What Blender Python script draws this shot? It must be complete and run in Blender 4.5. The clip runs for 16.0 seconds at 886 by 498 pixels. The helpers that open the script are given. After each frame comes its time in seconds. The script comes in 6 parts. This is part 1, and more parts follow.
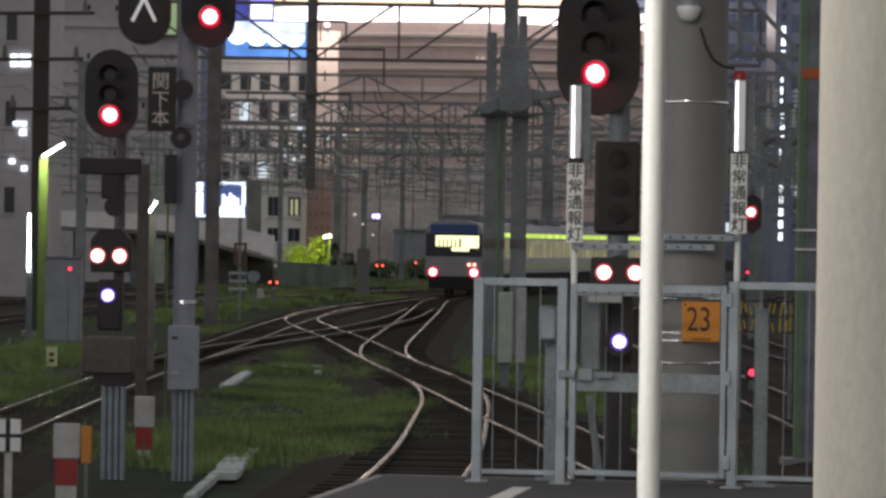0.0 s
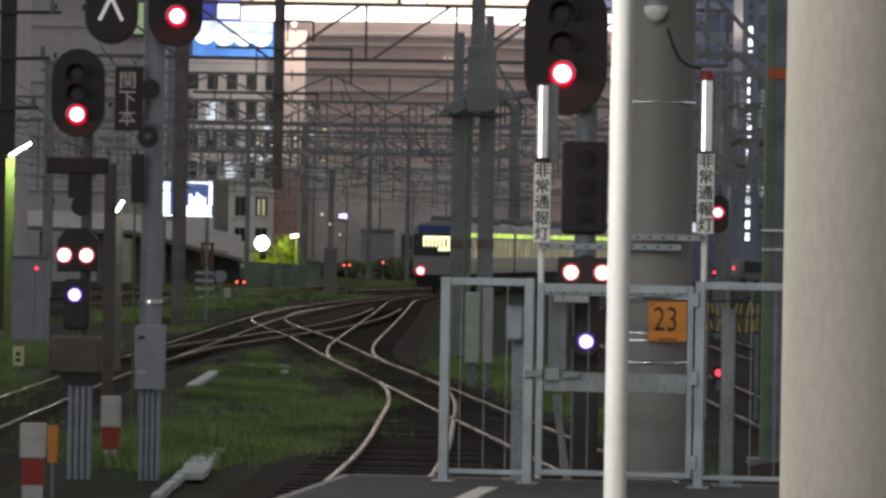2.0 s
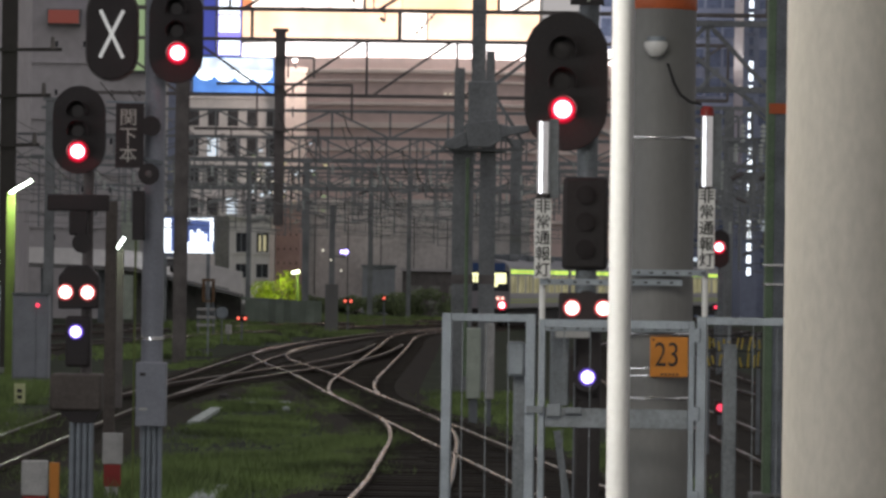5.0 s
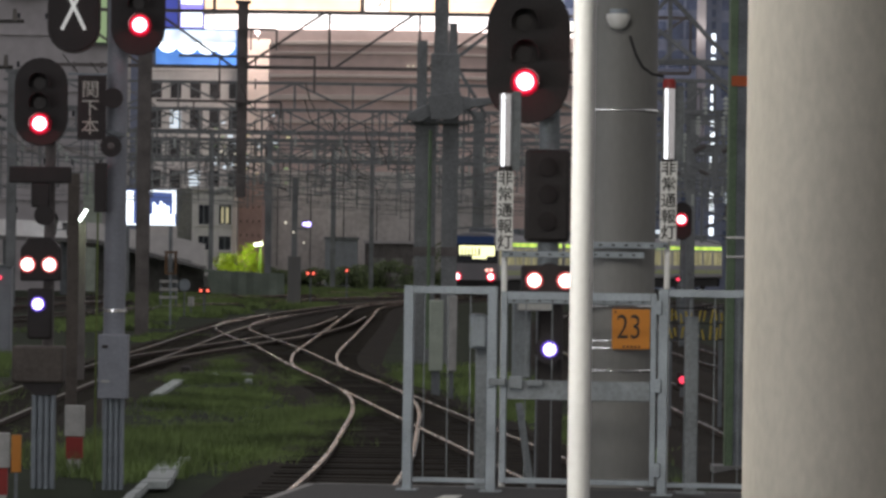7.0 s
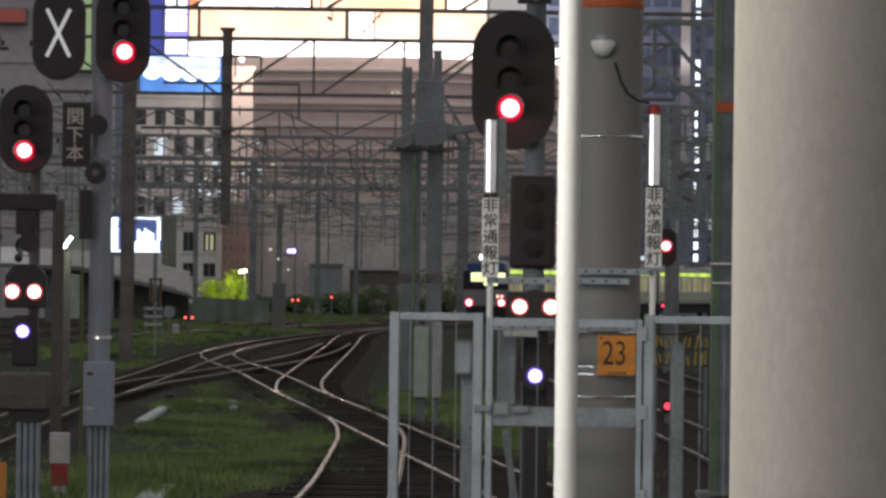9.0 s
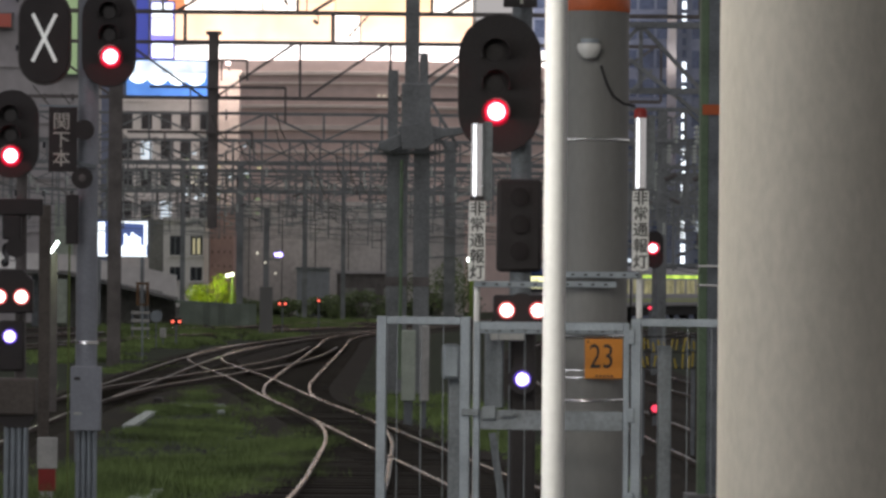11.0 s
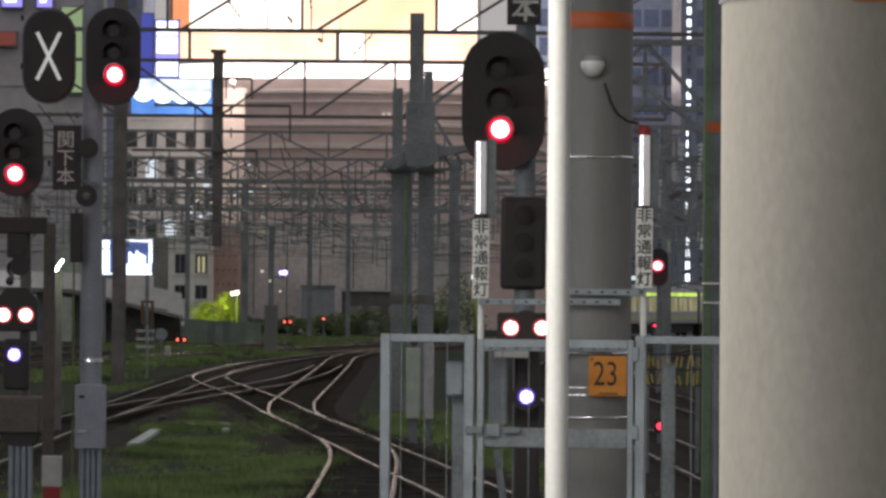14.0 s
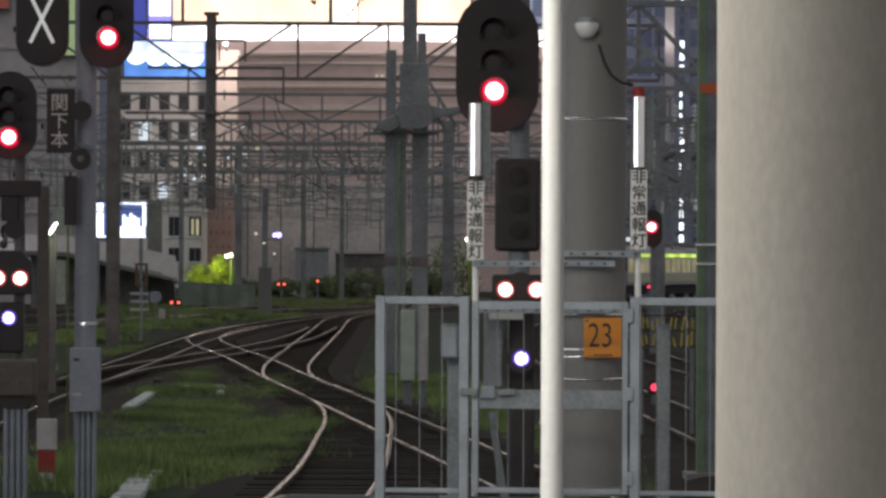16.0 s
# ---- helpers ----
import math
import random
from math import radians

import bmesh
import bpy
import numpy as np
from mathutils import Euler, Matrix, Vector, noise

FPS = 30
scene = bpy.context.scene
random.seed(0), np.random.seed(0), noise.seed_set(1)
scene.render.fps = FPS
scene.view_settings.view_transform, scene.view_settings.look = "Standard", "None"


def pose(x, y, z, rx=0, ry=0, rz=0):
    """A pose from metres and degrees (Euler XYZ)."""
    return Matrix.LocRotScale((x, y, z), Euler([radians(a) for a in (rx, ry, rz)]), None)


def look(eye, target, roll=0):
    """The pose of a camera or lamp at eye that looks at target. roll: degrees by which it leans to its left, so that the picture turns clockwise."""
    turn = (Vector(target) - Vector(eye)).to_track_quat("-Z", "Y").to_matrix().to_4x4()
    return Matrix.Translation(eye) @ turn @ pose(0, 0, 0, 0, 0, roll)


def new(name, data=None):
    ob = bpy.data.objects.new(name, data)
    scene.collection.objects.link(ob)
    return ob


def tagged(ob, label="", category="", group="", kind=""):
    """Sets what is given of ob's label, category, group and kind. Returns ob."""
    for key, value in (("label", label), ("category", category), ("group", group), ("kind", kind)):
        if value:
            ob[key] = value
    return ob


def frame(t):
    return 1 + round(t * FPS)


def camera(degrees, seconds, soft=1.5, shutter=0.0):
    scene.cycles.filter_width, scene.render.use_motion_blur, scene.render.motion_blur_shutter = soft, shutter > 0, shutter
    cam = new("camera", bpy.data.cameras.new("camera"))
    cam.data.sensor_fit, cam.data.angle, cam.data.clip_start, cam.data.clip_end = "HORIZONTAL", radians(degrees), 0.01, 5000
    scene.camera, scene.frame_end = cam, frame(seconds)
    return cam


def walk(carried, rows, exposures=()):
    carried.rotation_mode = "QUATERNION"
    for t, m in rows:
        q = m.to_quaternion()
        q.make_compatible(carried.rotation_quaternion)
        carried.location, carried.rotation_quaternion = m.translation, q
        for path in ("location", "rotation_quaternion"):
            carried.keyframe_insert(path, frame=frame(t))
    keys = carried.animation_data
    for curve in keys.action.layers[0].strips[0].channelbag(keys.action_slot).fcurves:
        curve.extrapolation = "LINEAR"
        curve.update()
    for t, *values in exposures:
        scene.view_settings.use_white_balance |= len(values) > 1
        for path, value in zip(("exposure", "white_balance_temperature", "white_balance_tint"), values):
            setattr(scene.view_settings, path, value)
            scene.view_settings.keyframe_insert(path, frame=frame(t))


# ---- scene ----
cam = camera(13.76, 16.0, soft=2.9)
walk(cam, [
    (0.0, look((0.0000, 0.0000, 2.6500), (0.000, 100.000, 2.450), 0.900)),
    (0.5, look((0.0007, 0.0000, 2.6481), (0.219, 100.000, 2.450), 0.979)),
    (1.0, look((-0.0016, -0.0000, 2.6478), (0.423, 99.999, 2.405), 1.002)),
    (1.5, look((0.0013, -0.0000, 2.6487), (0.519, 99.998, 2.201), 0.910)),
    (2.0, look((0.0001, 0.0000, 2.6484), (0.898, 99.996, 2.461), 0.965)),
    (2.5, look((-0.0014, -0.0000, 2.6479), (0.602, 99.998, 2.834), 0.762)),
    (3.0, look((0.0010, 0.0000, 2.6525), (0.718, 99.997, 3.068), 0.852)),
    (5.5, look((0.0024, -0.0000, 2.6522), (0.982, 99.992, 3.443), 0.709)),
    (6.0, look((0.0039, -0.0000, 2.6495), (1.525, 99.986, 3.294), 0.764)),
    (6.5, look((0.0052, -0.0000, 2.6498), (2.093, 99.978, 2.925), 0.815)),
    (7.0, look((0.0058, -0.0000, 2.6528), (1.881, 99.982, 2.691), 0.789)),
    (7.5, look((0.0031, -0.0000, 2.6491), (1.696, 99.985, 2.937), 0.587)),
    (8.0, look((0.0036, 0.0000, 2.6482), (2.034, 99.977, 3.270), 0.647)),
    (8.5, look((0.0035, -0.0000, 2.6504), (1.737, 99.983, 3.301), 0.734)),
    (9.0, look((0.0003, 0.0000, 2.6516), (2.286, 99.971, 3.421), 0.712)),
    (11.5, look((0.0033, 0.0000, 2.6604), (2.655, 99.961, 3.566), 0.477)),
    (12.0, look((0.0087, 0.0000, 2.6617), (2.962, 99.949, 3.881), 0.631)),
    (12.5, look((0.0063, 0.0000, 2.6598), (2.759, 99.948, 4.351), 0.675)),
    (13.0, look((0.0061, -0.0000, 2.6593), (2.621, 99.953, 4.234), 0.425)),
    (13.5, look((0.0080, 0.0000, 2.6626), (2.694, 99.951, 4.264), 0.349)),
    (14.0, look((0.0092, 0.0000, 2.6557), (2.509, 99.960, 3.995), 0.419)),
    (14.5, look((0.0093, -0.0000, 2.6593), (2.466, 99.965, 3.686), 0.250)),
    (15.0, look((0.0050, -0.0000, 2.6579), (2.394, 99.969, 3.382), 0.386)),
    (15.5, look((0.0058, -0.0000, 2.6583), (2.304, 99.973, 3.119), 0.245)),
    (16.0, look((0.0034, 0.0000, 2.6580), (2.680, 99.964, 2.957), 0.245)),
])

# ---- light: night sky, platform tubes ----
world = bpy.data.worlds.new("night_sky")
scene.world = world
world.use_nodes = True
wt = world.node_tree
wt.nodes.clear()
w_out = wt.nodes.new("ShaderNodeOutputWorld")
w_bg = wt.nodes.new("ShaderNodeBackground")
w_ramp = wt.nodes.new("ShaderNodeValToRGB")
w_geo = wt.nodes.new("ShaderNodeTexCoord")
w_sep = wt.nodes.new("ShaderNodeSeparateXYZ")
wt.links.new(w_geo.outputs["Generated"], w_sep.inputs[0])
wt.links.new(w_sep.outputs["Z"], w_ramp.inputs[0])
w_ramp.color_ramp.elements[0].color = (0.465, 0.438, 0.432, 1)
w_ramp.color_ramp.elements[1].color = (0.350, 0.340, 0.358, 1)
w_ramp.color_ramp.elements[1].position = 0.6
wt.links.new(w_ramp.outputs[0], w_bg.inputs["Color"])
w_bg.inputs["Strength"].default_value = 1.0
wt.links.new(w_bg.outputs[0], w_out.inputs[0])


def area_lamp(name, m, sx, sy, watts, color):
    d = bpy.data.lights.new(name, "AREA")
    d.shape, d.size, d.size_y, d.energy, d.color = "RECTANGLE", sx, sy, watts, color
    ob = new(name, d)
    ob.matrix_world = m
    return ob


TUBE_WHITE = (1.0, 0.95, 0.86)
TUBES = [(-1.2, -4, 4.6, 25), (-1.2, 3, 4.6, 34), (-2.0, 8.7, 5.9, 165), (-1.6, 14.2, 6.0, 380), (0.7, 17.6, 6.2, 200)]
for lx, ly, lz, watts in TUBES:
    area_lamp("platform_tube_light", pose(lx, ly, lz - 0.08, 0, 0, 8), 0.12, 2.4, watts, TUBE_WHITE)


def spot(name, at, watts, color, size=0.15):
    d = bpy.data.lights.new(name, "POINT")
    d.energy, d.color, d.shadow_soft_size = watts, color, size
    ob = new(name, d)
    ob.location = at
    return ob


# ---- materials ----
def mat(name, color, rough=0.6, metal=0.0, vary=0.25, scale=3.0, fine=40.0, bump=0.2, color2=None, stretch=(1, 1, 1), rand=0.0, sheen=0.5):
    m = bpy.data.materials.new(name)
    m.use_nodes = True
    t = m.node_tree
    b = t.nodes["Principled BSDF"]
    co = t.nodes.new("ShaderNodeTexCoord")
    mp = t.nodes.new("ShaderNodeMapping")
    mp.inputs["Scale"].default_value = stretch
    t.links.new(co.outputs["Object"], mp.inputs[0])
    n1, n2 = t.nodes.new("ShaderNodeTexNoise"), t.nodes.new("ShaderNodeTexNoise")
    n1.inputs["Scale"].default_value, n2.inputs["Scale"].default_value = scale, fine
    n1.inputs["Detail"].default_value = 5
    n2.inputs["Detail"].default_value = 3
    for nn in (n1, n2):
        t.links.new(mp.outputs[0], nn.inputs["Vector"])
    mix = t.nodes.new("ShaderNodeMix")
    mix.data_type = "RGBA"
    add = t.nodes.new("ShaderNodeMath")
    add.operation = "MULTIPLY_ADD"
    add.inputs[1].default_value, add.inputs[2].default_value = 0.45, 0.0
    t.links.new(n2.outputs[0], add.inputs[0])
    add2 = t.nodes.new("ShaderNodeMath")
    add2.operation = "MULTIPLY_ADD"
    add2.inputs[1].default_value = 0.75
    t.links.new(n1.outputs[0], add2.inputs[0])
    t.links.new(add.outputs[0], add2.inputs[2])
    ramp = t.nodes.new("ShaderNodeValToRGB")
    ramp.color_ramp.elements[0].position, ramp.color_ramp.elements[1].position = 0.35, 0.85
    t.links.new(add2.outputs[0], ramp.inputs[0])
    dark = color2 or tuple(c * (1 - vary * 1.6) for c in color)
    mix.inputs[6].default_value = (*dark, 1)
    mix.inputs[7].default_value = (*(min(1, c * (1 + vary * 0.5)) for c in color), 1)
    t.links.new(ramp.outputs[0], mix.inputs[0])
    last = mix.outputs[2]
    if rand:
        oi = t.nodes.new("ShaderNodeObjectInfo")
        hs = t.nodes.new("ShaderNodeHueSaturation")
        mr = t.nodes.new("ShaderNodeMapRange")
        mr.inputs[3].default_value, mr.inputs[4].default_value = 1 - rand, 1 + rand
        t.links.new(oi.outputs["Random"], mr.inputs[0])
        t.links.new(mr.outputs[0], hs.inputs["Value"])
        t.links.new(last, hs.inputs["Color"])
        last = hs.outputs[0]
    t.links.new(last, b.inputs["Base Color"])
    rr = t.nodes.new("ShaderNodeMapRange")
    rr.inputs[3].default_value, rr.inputs[4].default_value = max(0.03, rough - 0.12), min(1, rough + 0.12)
    t.links.new(n1.outputs[0], rr.inputs[0])
    t.links.new(rr.outputs[0], b.inputs["Roughness"])
    b.inputs["Metallic"].default_value = metal
    b.inputs["Specular IOR Level"].default_value = sheen
    if bump:
        bp = t.nodes.new("ShaderNodeBump")
        bp.inputs["Strength"].default_value, bp.inputs["Distance"].default_value = bump, 0.01
        t.links.new(n2.outputs[0], bp.inputs["Height"])
        t.links.new(bp.outputs[0], b.inputs["Normal"])
    return m


def glow(name, color, power, vary=0.0, scale=2.0, stretch=(1, 1, 1)):
    m = bpy.data.materials.new(name)
    m.use_nodes = True
    t = m.node_tree
    b = t.nodes["Principled BSDF"]
    b.inputs["Base Color"].default_value = (*(c * 0.5 for c in color), 1)
    b.inputs["Emission Color"].default_value = (*color, 1)
    b.inputs["Emission Strength"].default_value = power
    b.inputs["Roughness"].default_value = 0.35
    if vary:
        co, mp, nz = t.nodes.new("ShaderNodeTexCoord"), t.nodes.new("ShaderNodeMapping"), t.nodes.new("ShaderNodeTexNoise")
        mp.inputs["Scale"].default_value = stretch
        nz.inputs["Scale"].default_value = scale
        mr = t.nodes.new("ShaderNodeMapRange")
        mr.inputs[1].default_value, mr.inputs[2].default_value = 0.3, 0.7
        mr.inputs[3].default_value, mr.inputs[4].default_value = power * (1 - vary), power * (1 + vary)
        t.links.new(co.outputs["Object"], mp.inputs[0])
        t.links.new(mp.outputs[0], nz.inputs["Vector"])
        t.links.new(nz.outputs[0], mr.inputs[0])
        t.links.new(mr.outputs[0], b.inputs["Emission Strength"])
    return m


GALV = mat("galvanised_steel", (0.30, 0.34, 0.375), 0.5, 0.35, 0.25, 4, 60, 0.1)
GALV_DARK = mat("weathered_steel_grey", (0.23, 0.255, 0.275), 0.6, 0.3, 0.35, 3, 40, 0.15)
COLUMN = mat("painted_column_grey", (0.205, 0.205, 0.20), 0.55, 0, 0.12, 1.6, 30, 0.1, stretch=(1, 1, 0.4))
COLUMN_PALE = mat("concrete_column_pale", (0.50, 0.468, 0.40), 0.6, 0, 0.15, 1.8, 55, 0.15, stretch=(1, 1, 0.45))
WHITE = mat("white_paint", (0.78, 0.78, 0.76), 0.35, 0, 0.08, 2, 30, 0.05)
STRAP = mat("steel_strap", (0.90, 0.90, 0.90), 0.16, 1.0, 0.12, 14, 60, 0.05)
SILVER = mat("silver_film", (0.95, 0.95, 0.97), 0.15, 1.0, 0.12, 9, 22, 0.06, stretch=(1, 1, 0.3))
BLACK = mat("matt_black_plate", (0.040, 0.034, 0.034), 0.65, 0, 0.3, 4, 40, 0.1)
BLACK_R = mat("black_rubber", (0.015, 0.015, 0.016), 0.8, 0, 0.2, 4, 40, 0.1)
BROWN = mat("rusty_brown_steel", (0.20, 0.182, 0.178), 0.7, 0.2, 0.35, 2, 25, 0.2)
BROWN_DARK = mat("dark_brown_steel", (0.145, 0.125, 0.11), 0.7, 0.2, 0.35, 2, 25, 0.2)
STEEL_FAR = mat("dull_gantry_steel", (0.295, 0.315, 0.325), 0.65, 0.2, 0.35, 1.2, 18, 0.15)
ORANGE = mat("orange_enamel", (0.62, 0.235, 0.028), 0.4, 0, 0.08, 5, 40, 0.03)
ORANGE_BAND = mat("orange_red_band", (0.6, 0.13, 0.035), 0.5, 0, 0.15, 5, 40, 0.05)
RED_PAINT = mat("red_paint", (0.32, 0.025, 0.02), 0.5, 0, 0.2, 5, 40, 0.05)
WHITE_WORN = mat("worn_white_paint", (0.52, 0.52, 0.50), 0.55, 0, 0.25, 6, 40, 0.1)
INK = mat("black_lettering", (0.02, 0.02, 0.02), 0.5, 0, 0.1, 4, 40, 0)
PALE_INK = mat("pale_lettering", (0.62, 0.62, 0.56), 0.5, 0, 0.1, 4, 40, 0)
ASPHALT = mat("platform_asphalt", (0.052, 0.052, 0.054), 0.8, 0, 0.3, 1.5, 60, 0.4)
LINE = mat("painted_line", (0.6, 0.6, 0.58), 0.6, 0, 0.25, 6, 60, 0.1)
GROUND = mat("dark_ballast_ground", (0.040, 0.052, 0.030), 0.9, 0, 0.45, 0.5, 9.0, 0.8, sheen=0.12)
RAIL = mat("rail_head_steel", (0.18, 0.15, 0.124), 0.26, 1.0, 0.5, 3, 30, 0.0, stretch=(1, 0.05, 1))
PALE_YELLOW = mat("pale_yellow_enamel", (0.62, 0.66, 0.36), 0.5, 0, 0.15, 5, 30, 0.03)
RUST = mat("rusty_orange_paint", (0.17, 0.095, 0.045), 0.7, 0, 0.3, 3, 25, 0.1)
HOARD = mat("dark_green_boards", (0.22, 0.27, 0.22), 0.7, 0, 0.3, 1, 12, 0.1, rand=0.2)
BALLAST = mat("oily_brown_ballast", (0.034, 0.028, 0.021), 0.9, 0, 0.5, 0.8, 14.0, 0.8, sheen=0.12)
RAIL_DULL = mat("dull_rail_head", (0.15, 0.125, 0.10), 0.36, 0.8, 0.5, 3, 30, 0.0)
RAIL_WEB = mat("rusted_rail_web", (0.055, 0.036, 0.028), 0.8, 0.1, 0.3, 3, 30, 0.2)
SLEEPER = mat("sleeper_wood_concrete", (0.036, 0.031, 0.024), 0.85, 0, 0.4, 2, 22, 0.3, rand=0.35, sheen=0.12)
GREEN_POST = mat("yellow_green_painted_post", (0.13, 0.175, 0.04), 0.55, 0, 0.25, 3, 30, 0.1)
GREEN_PALE = mat("dull_green_painted_steel", (0.17, 0.25, 0.15), 0.55, 0.1, 0.3, 3, 30, 0.1)
GRASS = mat("grass_blades", (0.24, 0.34, 0.11), 0.7, 0, 0.8, 0.45, 6, 0.0, rand=0.0)
LEAF = mat("bush_leaves", (0.30, 0.37, 0.015), 0.6, 0, 0.4, 2.0, 12, 0.0)
FACADE = mat("pale_tiled_facade", (0.75, 0.595, 0.55), 0.7, 0, 0.15, 0.12, 1.2, 0.1)
FACADE_GREY = mat("grey_facade", (0.56, 0.535, 0.55), 0.75, 0, 0.2, 0.15, 1.5, 0.1)
FACADE_WHITE = mat("white_facade", (0.86, 0.84, 0.82), 0.7, 0, 0.15, 0.2, 2, 0.1)
FACADE_PINK = mat("brick_pink_facade", (0.60, 0.40, 0.35), 0.8, 0, 0.2, 0.3, 2, 0.1)
TOWER_WARM = mat("warm_white_tile", (0.82, 0.72, 0.66), 0.6, 0, 0.1, 0.2, 2, 0.05)
TOWER_BLUE = mat("bluish_glass_facade", (0.29, 0.33, 0.46), 0.3, 0, 0.25, 0.2, 2, 0.05)
PORCELAIN = mat("pale_porcelain", (0.55, 0.60, 0.56), 0.2, 0, 0.1, 6, 30, 0)
HALL = mat("grey_mauve_render", (0.66, 0.64, 0.62), 0.75, 0, 0.3, 0.25, 2.5, 0.1)
HEDGE = mat("dark_hedge_leaves", (0.15, 0.19, 0.09), 0.7, 0, 0.4, 1.5, 10, 0)
GLASS_BLUE = mat("bluish_panes", (0.15, 0.19, 0.31), 0.2, 0, 0.35, 0.3, 3, 0)
GLASS_GREY = mat("grey_window_glass", (0.10, 0.10, 0.105), 0.15, 0, 0.4, 1, 4, 0)
DARK_GLASS = mat("dark_window_glass", (0.03, 0.035, 0.045), 0.12, 0, 0.2, 1, 4, 0)
CREAM = mat("silver_car_body", (0.33, 0.33, 0.35), 0.35, 0.4, 0.12, 1, 14, 0.05)
BLUE_BODY = mat("blue_car_band", (0.05, 0.11, 0.30), 0.4, 0.1, 0.15, 1, 14, 0.03)
UNDERFLOOR = mat("dark_underfloor", (0.02, 0.02, 0.02), 0.8, 0, 0.3, 2, 14, 0.2)
CAB_BOX = mat("grey_cabinet_paint", (0.30, 0.32, 0.36), 0.55, 0.1, 0.2, 2, 30, 0.08)
GLOW_RED = glow("red_signal_glow", (1.0, 0.01, 0.05), 1.1)
GLOW_RED_CORE = glow("red_signal_core", (1.0, 0.62, 0.66), 5)
# red halo around the signal lenses, modelled as emitting rings
GLOW_RED_HALO = glow("red_halo_dim_glow", (1.0, 0.01, 0.06), 0.28)
GLOW_RED_HALO_HOT = glow("red_halo_hot_glow", (1.0, 0.16, 0.24), 1.6)
GLOW_TAIL = glow("tail_lamp_glow", (1.0, 0.06, 0.12), 1.6)
# dim emitting colours for the halo drawn around warm and violet lamps
GLOW_WARM_HALO = glow("warm_lamp_halo_glow", (1.0, 0.14, 0.16), 0.4)
GLOW_VIOLET_HALO = glow("violet_halo_glow", (0.20, 0.10, 0.85), 0.35)
GLOW_WARM = glow("warm_lamp_glow", (1.0, 0.70, 0.62), 5)
GLOW_VIOLET = glow("violet_lamp_glow", (0.52, 0.44, 1.0), 4)
GLOW_TUBE = glow("tube_glow", (0.9, 1.0, 0.95), 9)
GLOW_X = glow("indicator_stroke_glow", (0.85, 0.86, 0.84), 0.40)
GLOW_ORANGE = glow("orange_billboard_glow", (1.0, 0.68, 0.42), 1.35, 0.25, 0.22)
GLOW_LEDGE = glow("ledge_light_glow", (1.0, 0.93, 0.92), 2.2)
GLOW_BLUE = glow("blue_billboard_glow", (0.14, 0.36, 0.95), 0.8, 0.5, 0.5)
GLOW_BLUE_DEEP = glow("deep_blue_sign_glow", (0.10, 0.13, 0.62), 0.5)
GLOW_PALE = glow("pale_blue_panel_glow", (0.75, 0.86, 1.0), 1.1, 0.4, 0.8)
GLOW_WHITE = glow("white_sign_glow", (0.86, 0.93, 1.0), 2.2)
GLOW_RED_DIM = glow("dull_red_sign_glow", (0.8, 0.2, 0.15), 0.09)
GLOW_PURPLE = glow("purple_blue_sign_glow", (0.35, 0.30, 1.0), 1.1)
GLOW_GREENISH = glow("green_sign_glow", (0.55, 0.75, 0.40), 0.35)
GLOW_WINDOW = glow("lit_window_glow", (1.0, 0.92, 0.75), 0.6)
GLOW_WINDOW_COOL = glow("cool_window_glow", (0.80, 0.90, 1.0), 0.85)
GLOW_BLUE_DIM = glow("dim_blue_panel_glow", (0.16, 0.24, 0.62), 0.4)
GLOW_UNSEEN_PANEL = glow("unseen_panel_glow", (0.93, 0.95, 1.0), 4.0)
GLOW_CURTAIN = glow("lit_curtain_glow", (1.0, 0.9, 0.55), 0.32)
GLOW_STREET = glow("street_lamp_glow", (0.95, 1.0, 0.72), 5)
DARK_RENDER = mat("dark_grey_render", (0.33, 0.335, 0.31), 0.85, 0, 0.4, 0.4, 4, 0.15)
CAB_PALE = mat("pale_green_case_paint", (0.50, 0.57, 0.48), 0.55, 0, 0.25, 3, 30, 0.08)
GLOW_CABIN = glow("cabin_light_glow", (1.0, 0.98, 0.55), 1.5)
GLOW_BAND_G = glow("upper_band_glow", (0.66, 0.95, 0.12), 0.9, 0.5, 0.9)
STRIPE = mat("yellow_green_stripe", (0.55, 0.68, 0.05), 0.4, 0, 0.1, 1, 10, 0)


# ---- mesh helpers ----
def box(bm, x0, x1, y0, y1, z0, z1):
    v = [bm.verts.new((x, y, z)) for x in (x0, x1) for y in (y0, y1) for z in (z0, z1)]
    for f in ((0, 1, 3, 2), (4, 6, 7, 5), (0, 4, 5, 1), (2, 3, 7, 6), (0, 2, 6, 4), (1, 5, 7, 3)):
        bm.faces.new([v[i] for i in f])
    return bm


def rod(bm, p, q, r, r2=None, n=12):
    p, q = Vector(p), Vector(q)
    d = (q - p).normalized()
    a = d.orthogonal().normalized()
    b = d.cross(a)
    r2 = r if r2 is None else r2
    rings = [[bm.verts.new(c + (a * math.cos(k * math.tau / n) + b * math.sin(k * math.tau / n)) * s) for k in range(n)] for c, s in ((p, r), (q, r2))]
    for k in range(n):
        f = bm.faces.new((rings[0][k], rings[0][(k + 1) % n], rings[1][(k + 1) % n], rings[1][k]))
        f.smooth = n > 6
    bm.faces.new(rings[0][::-1])
    bm.faces.new(rings[1])
    return bm


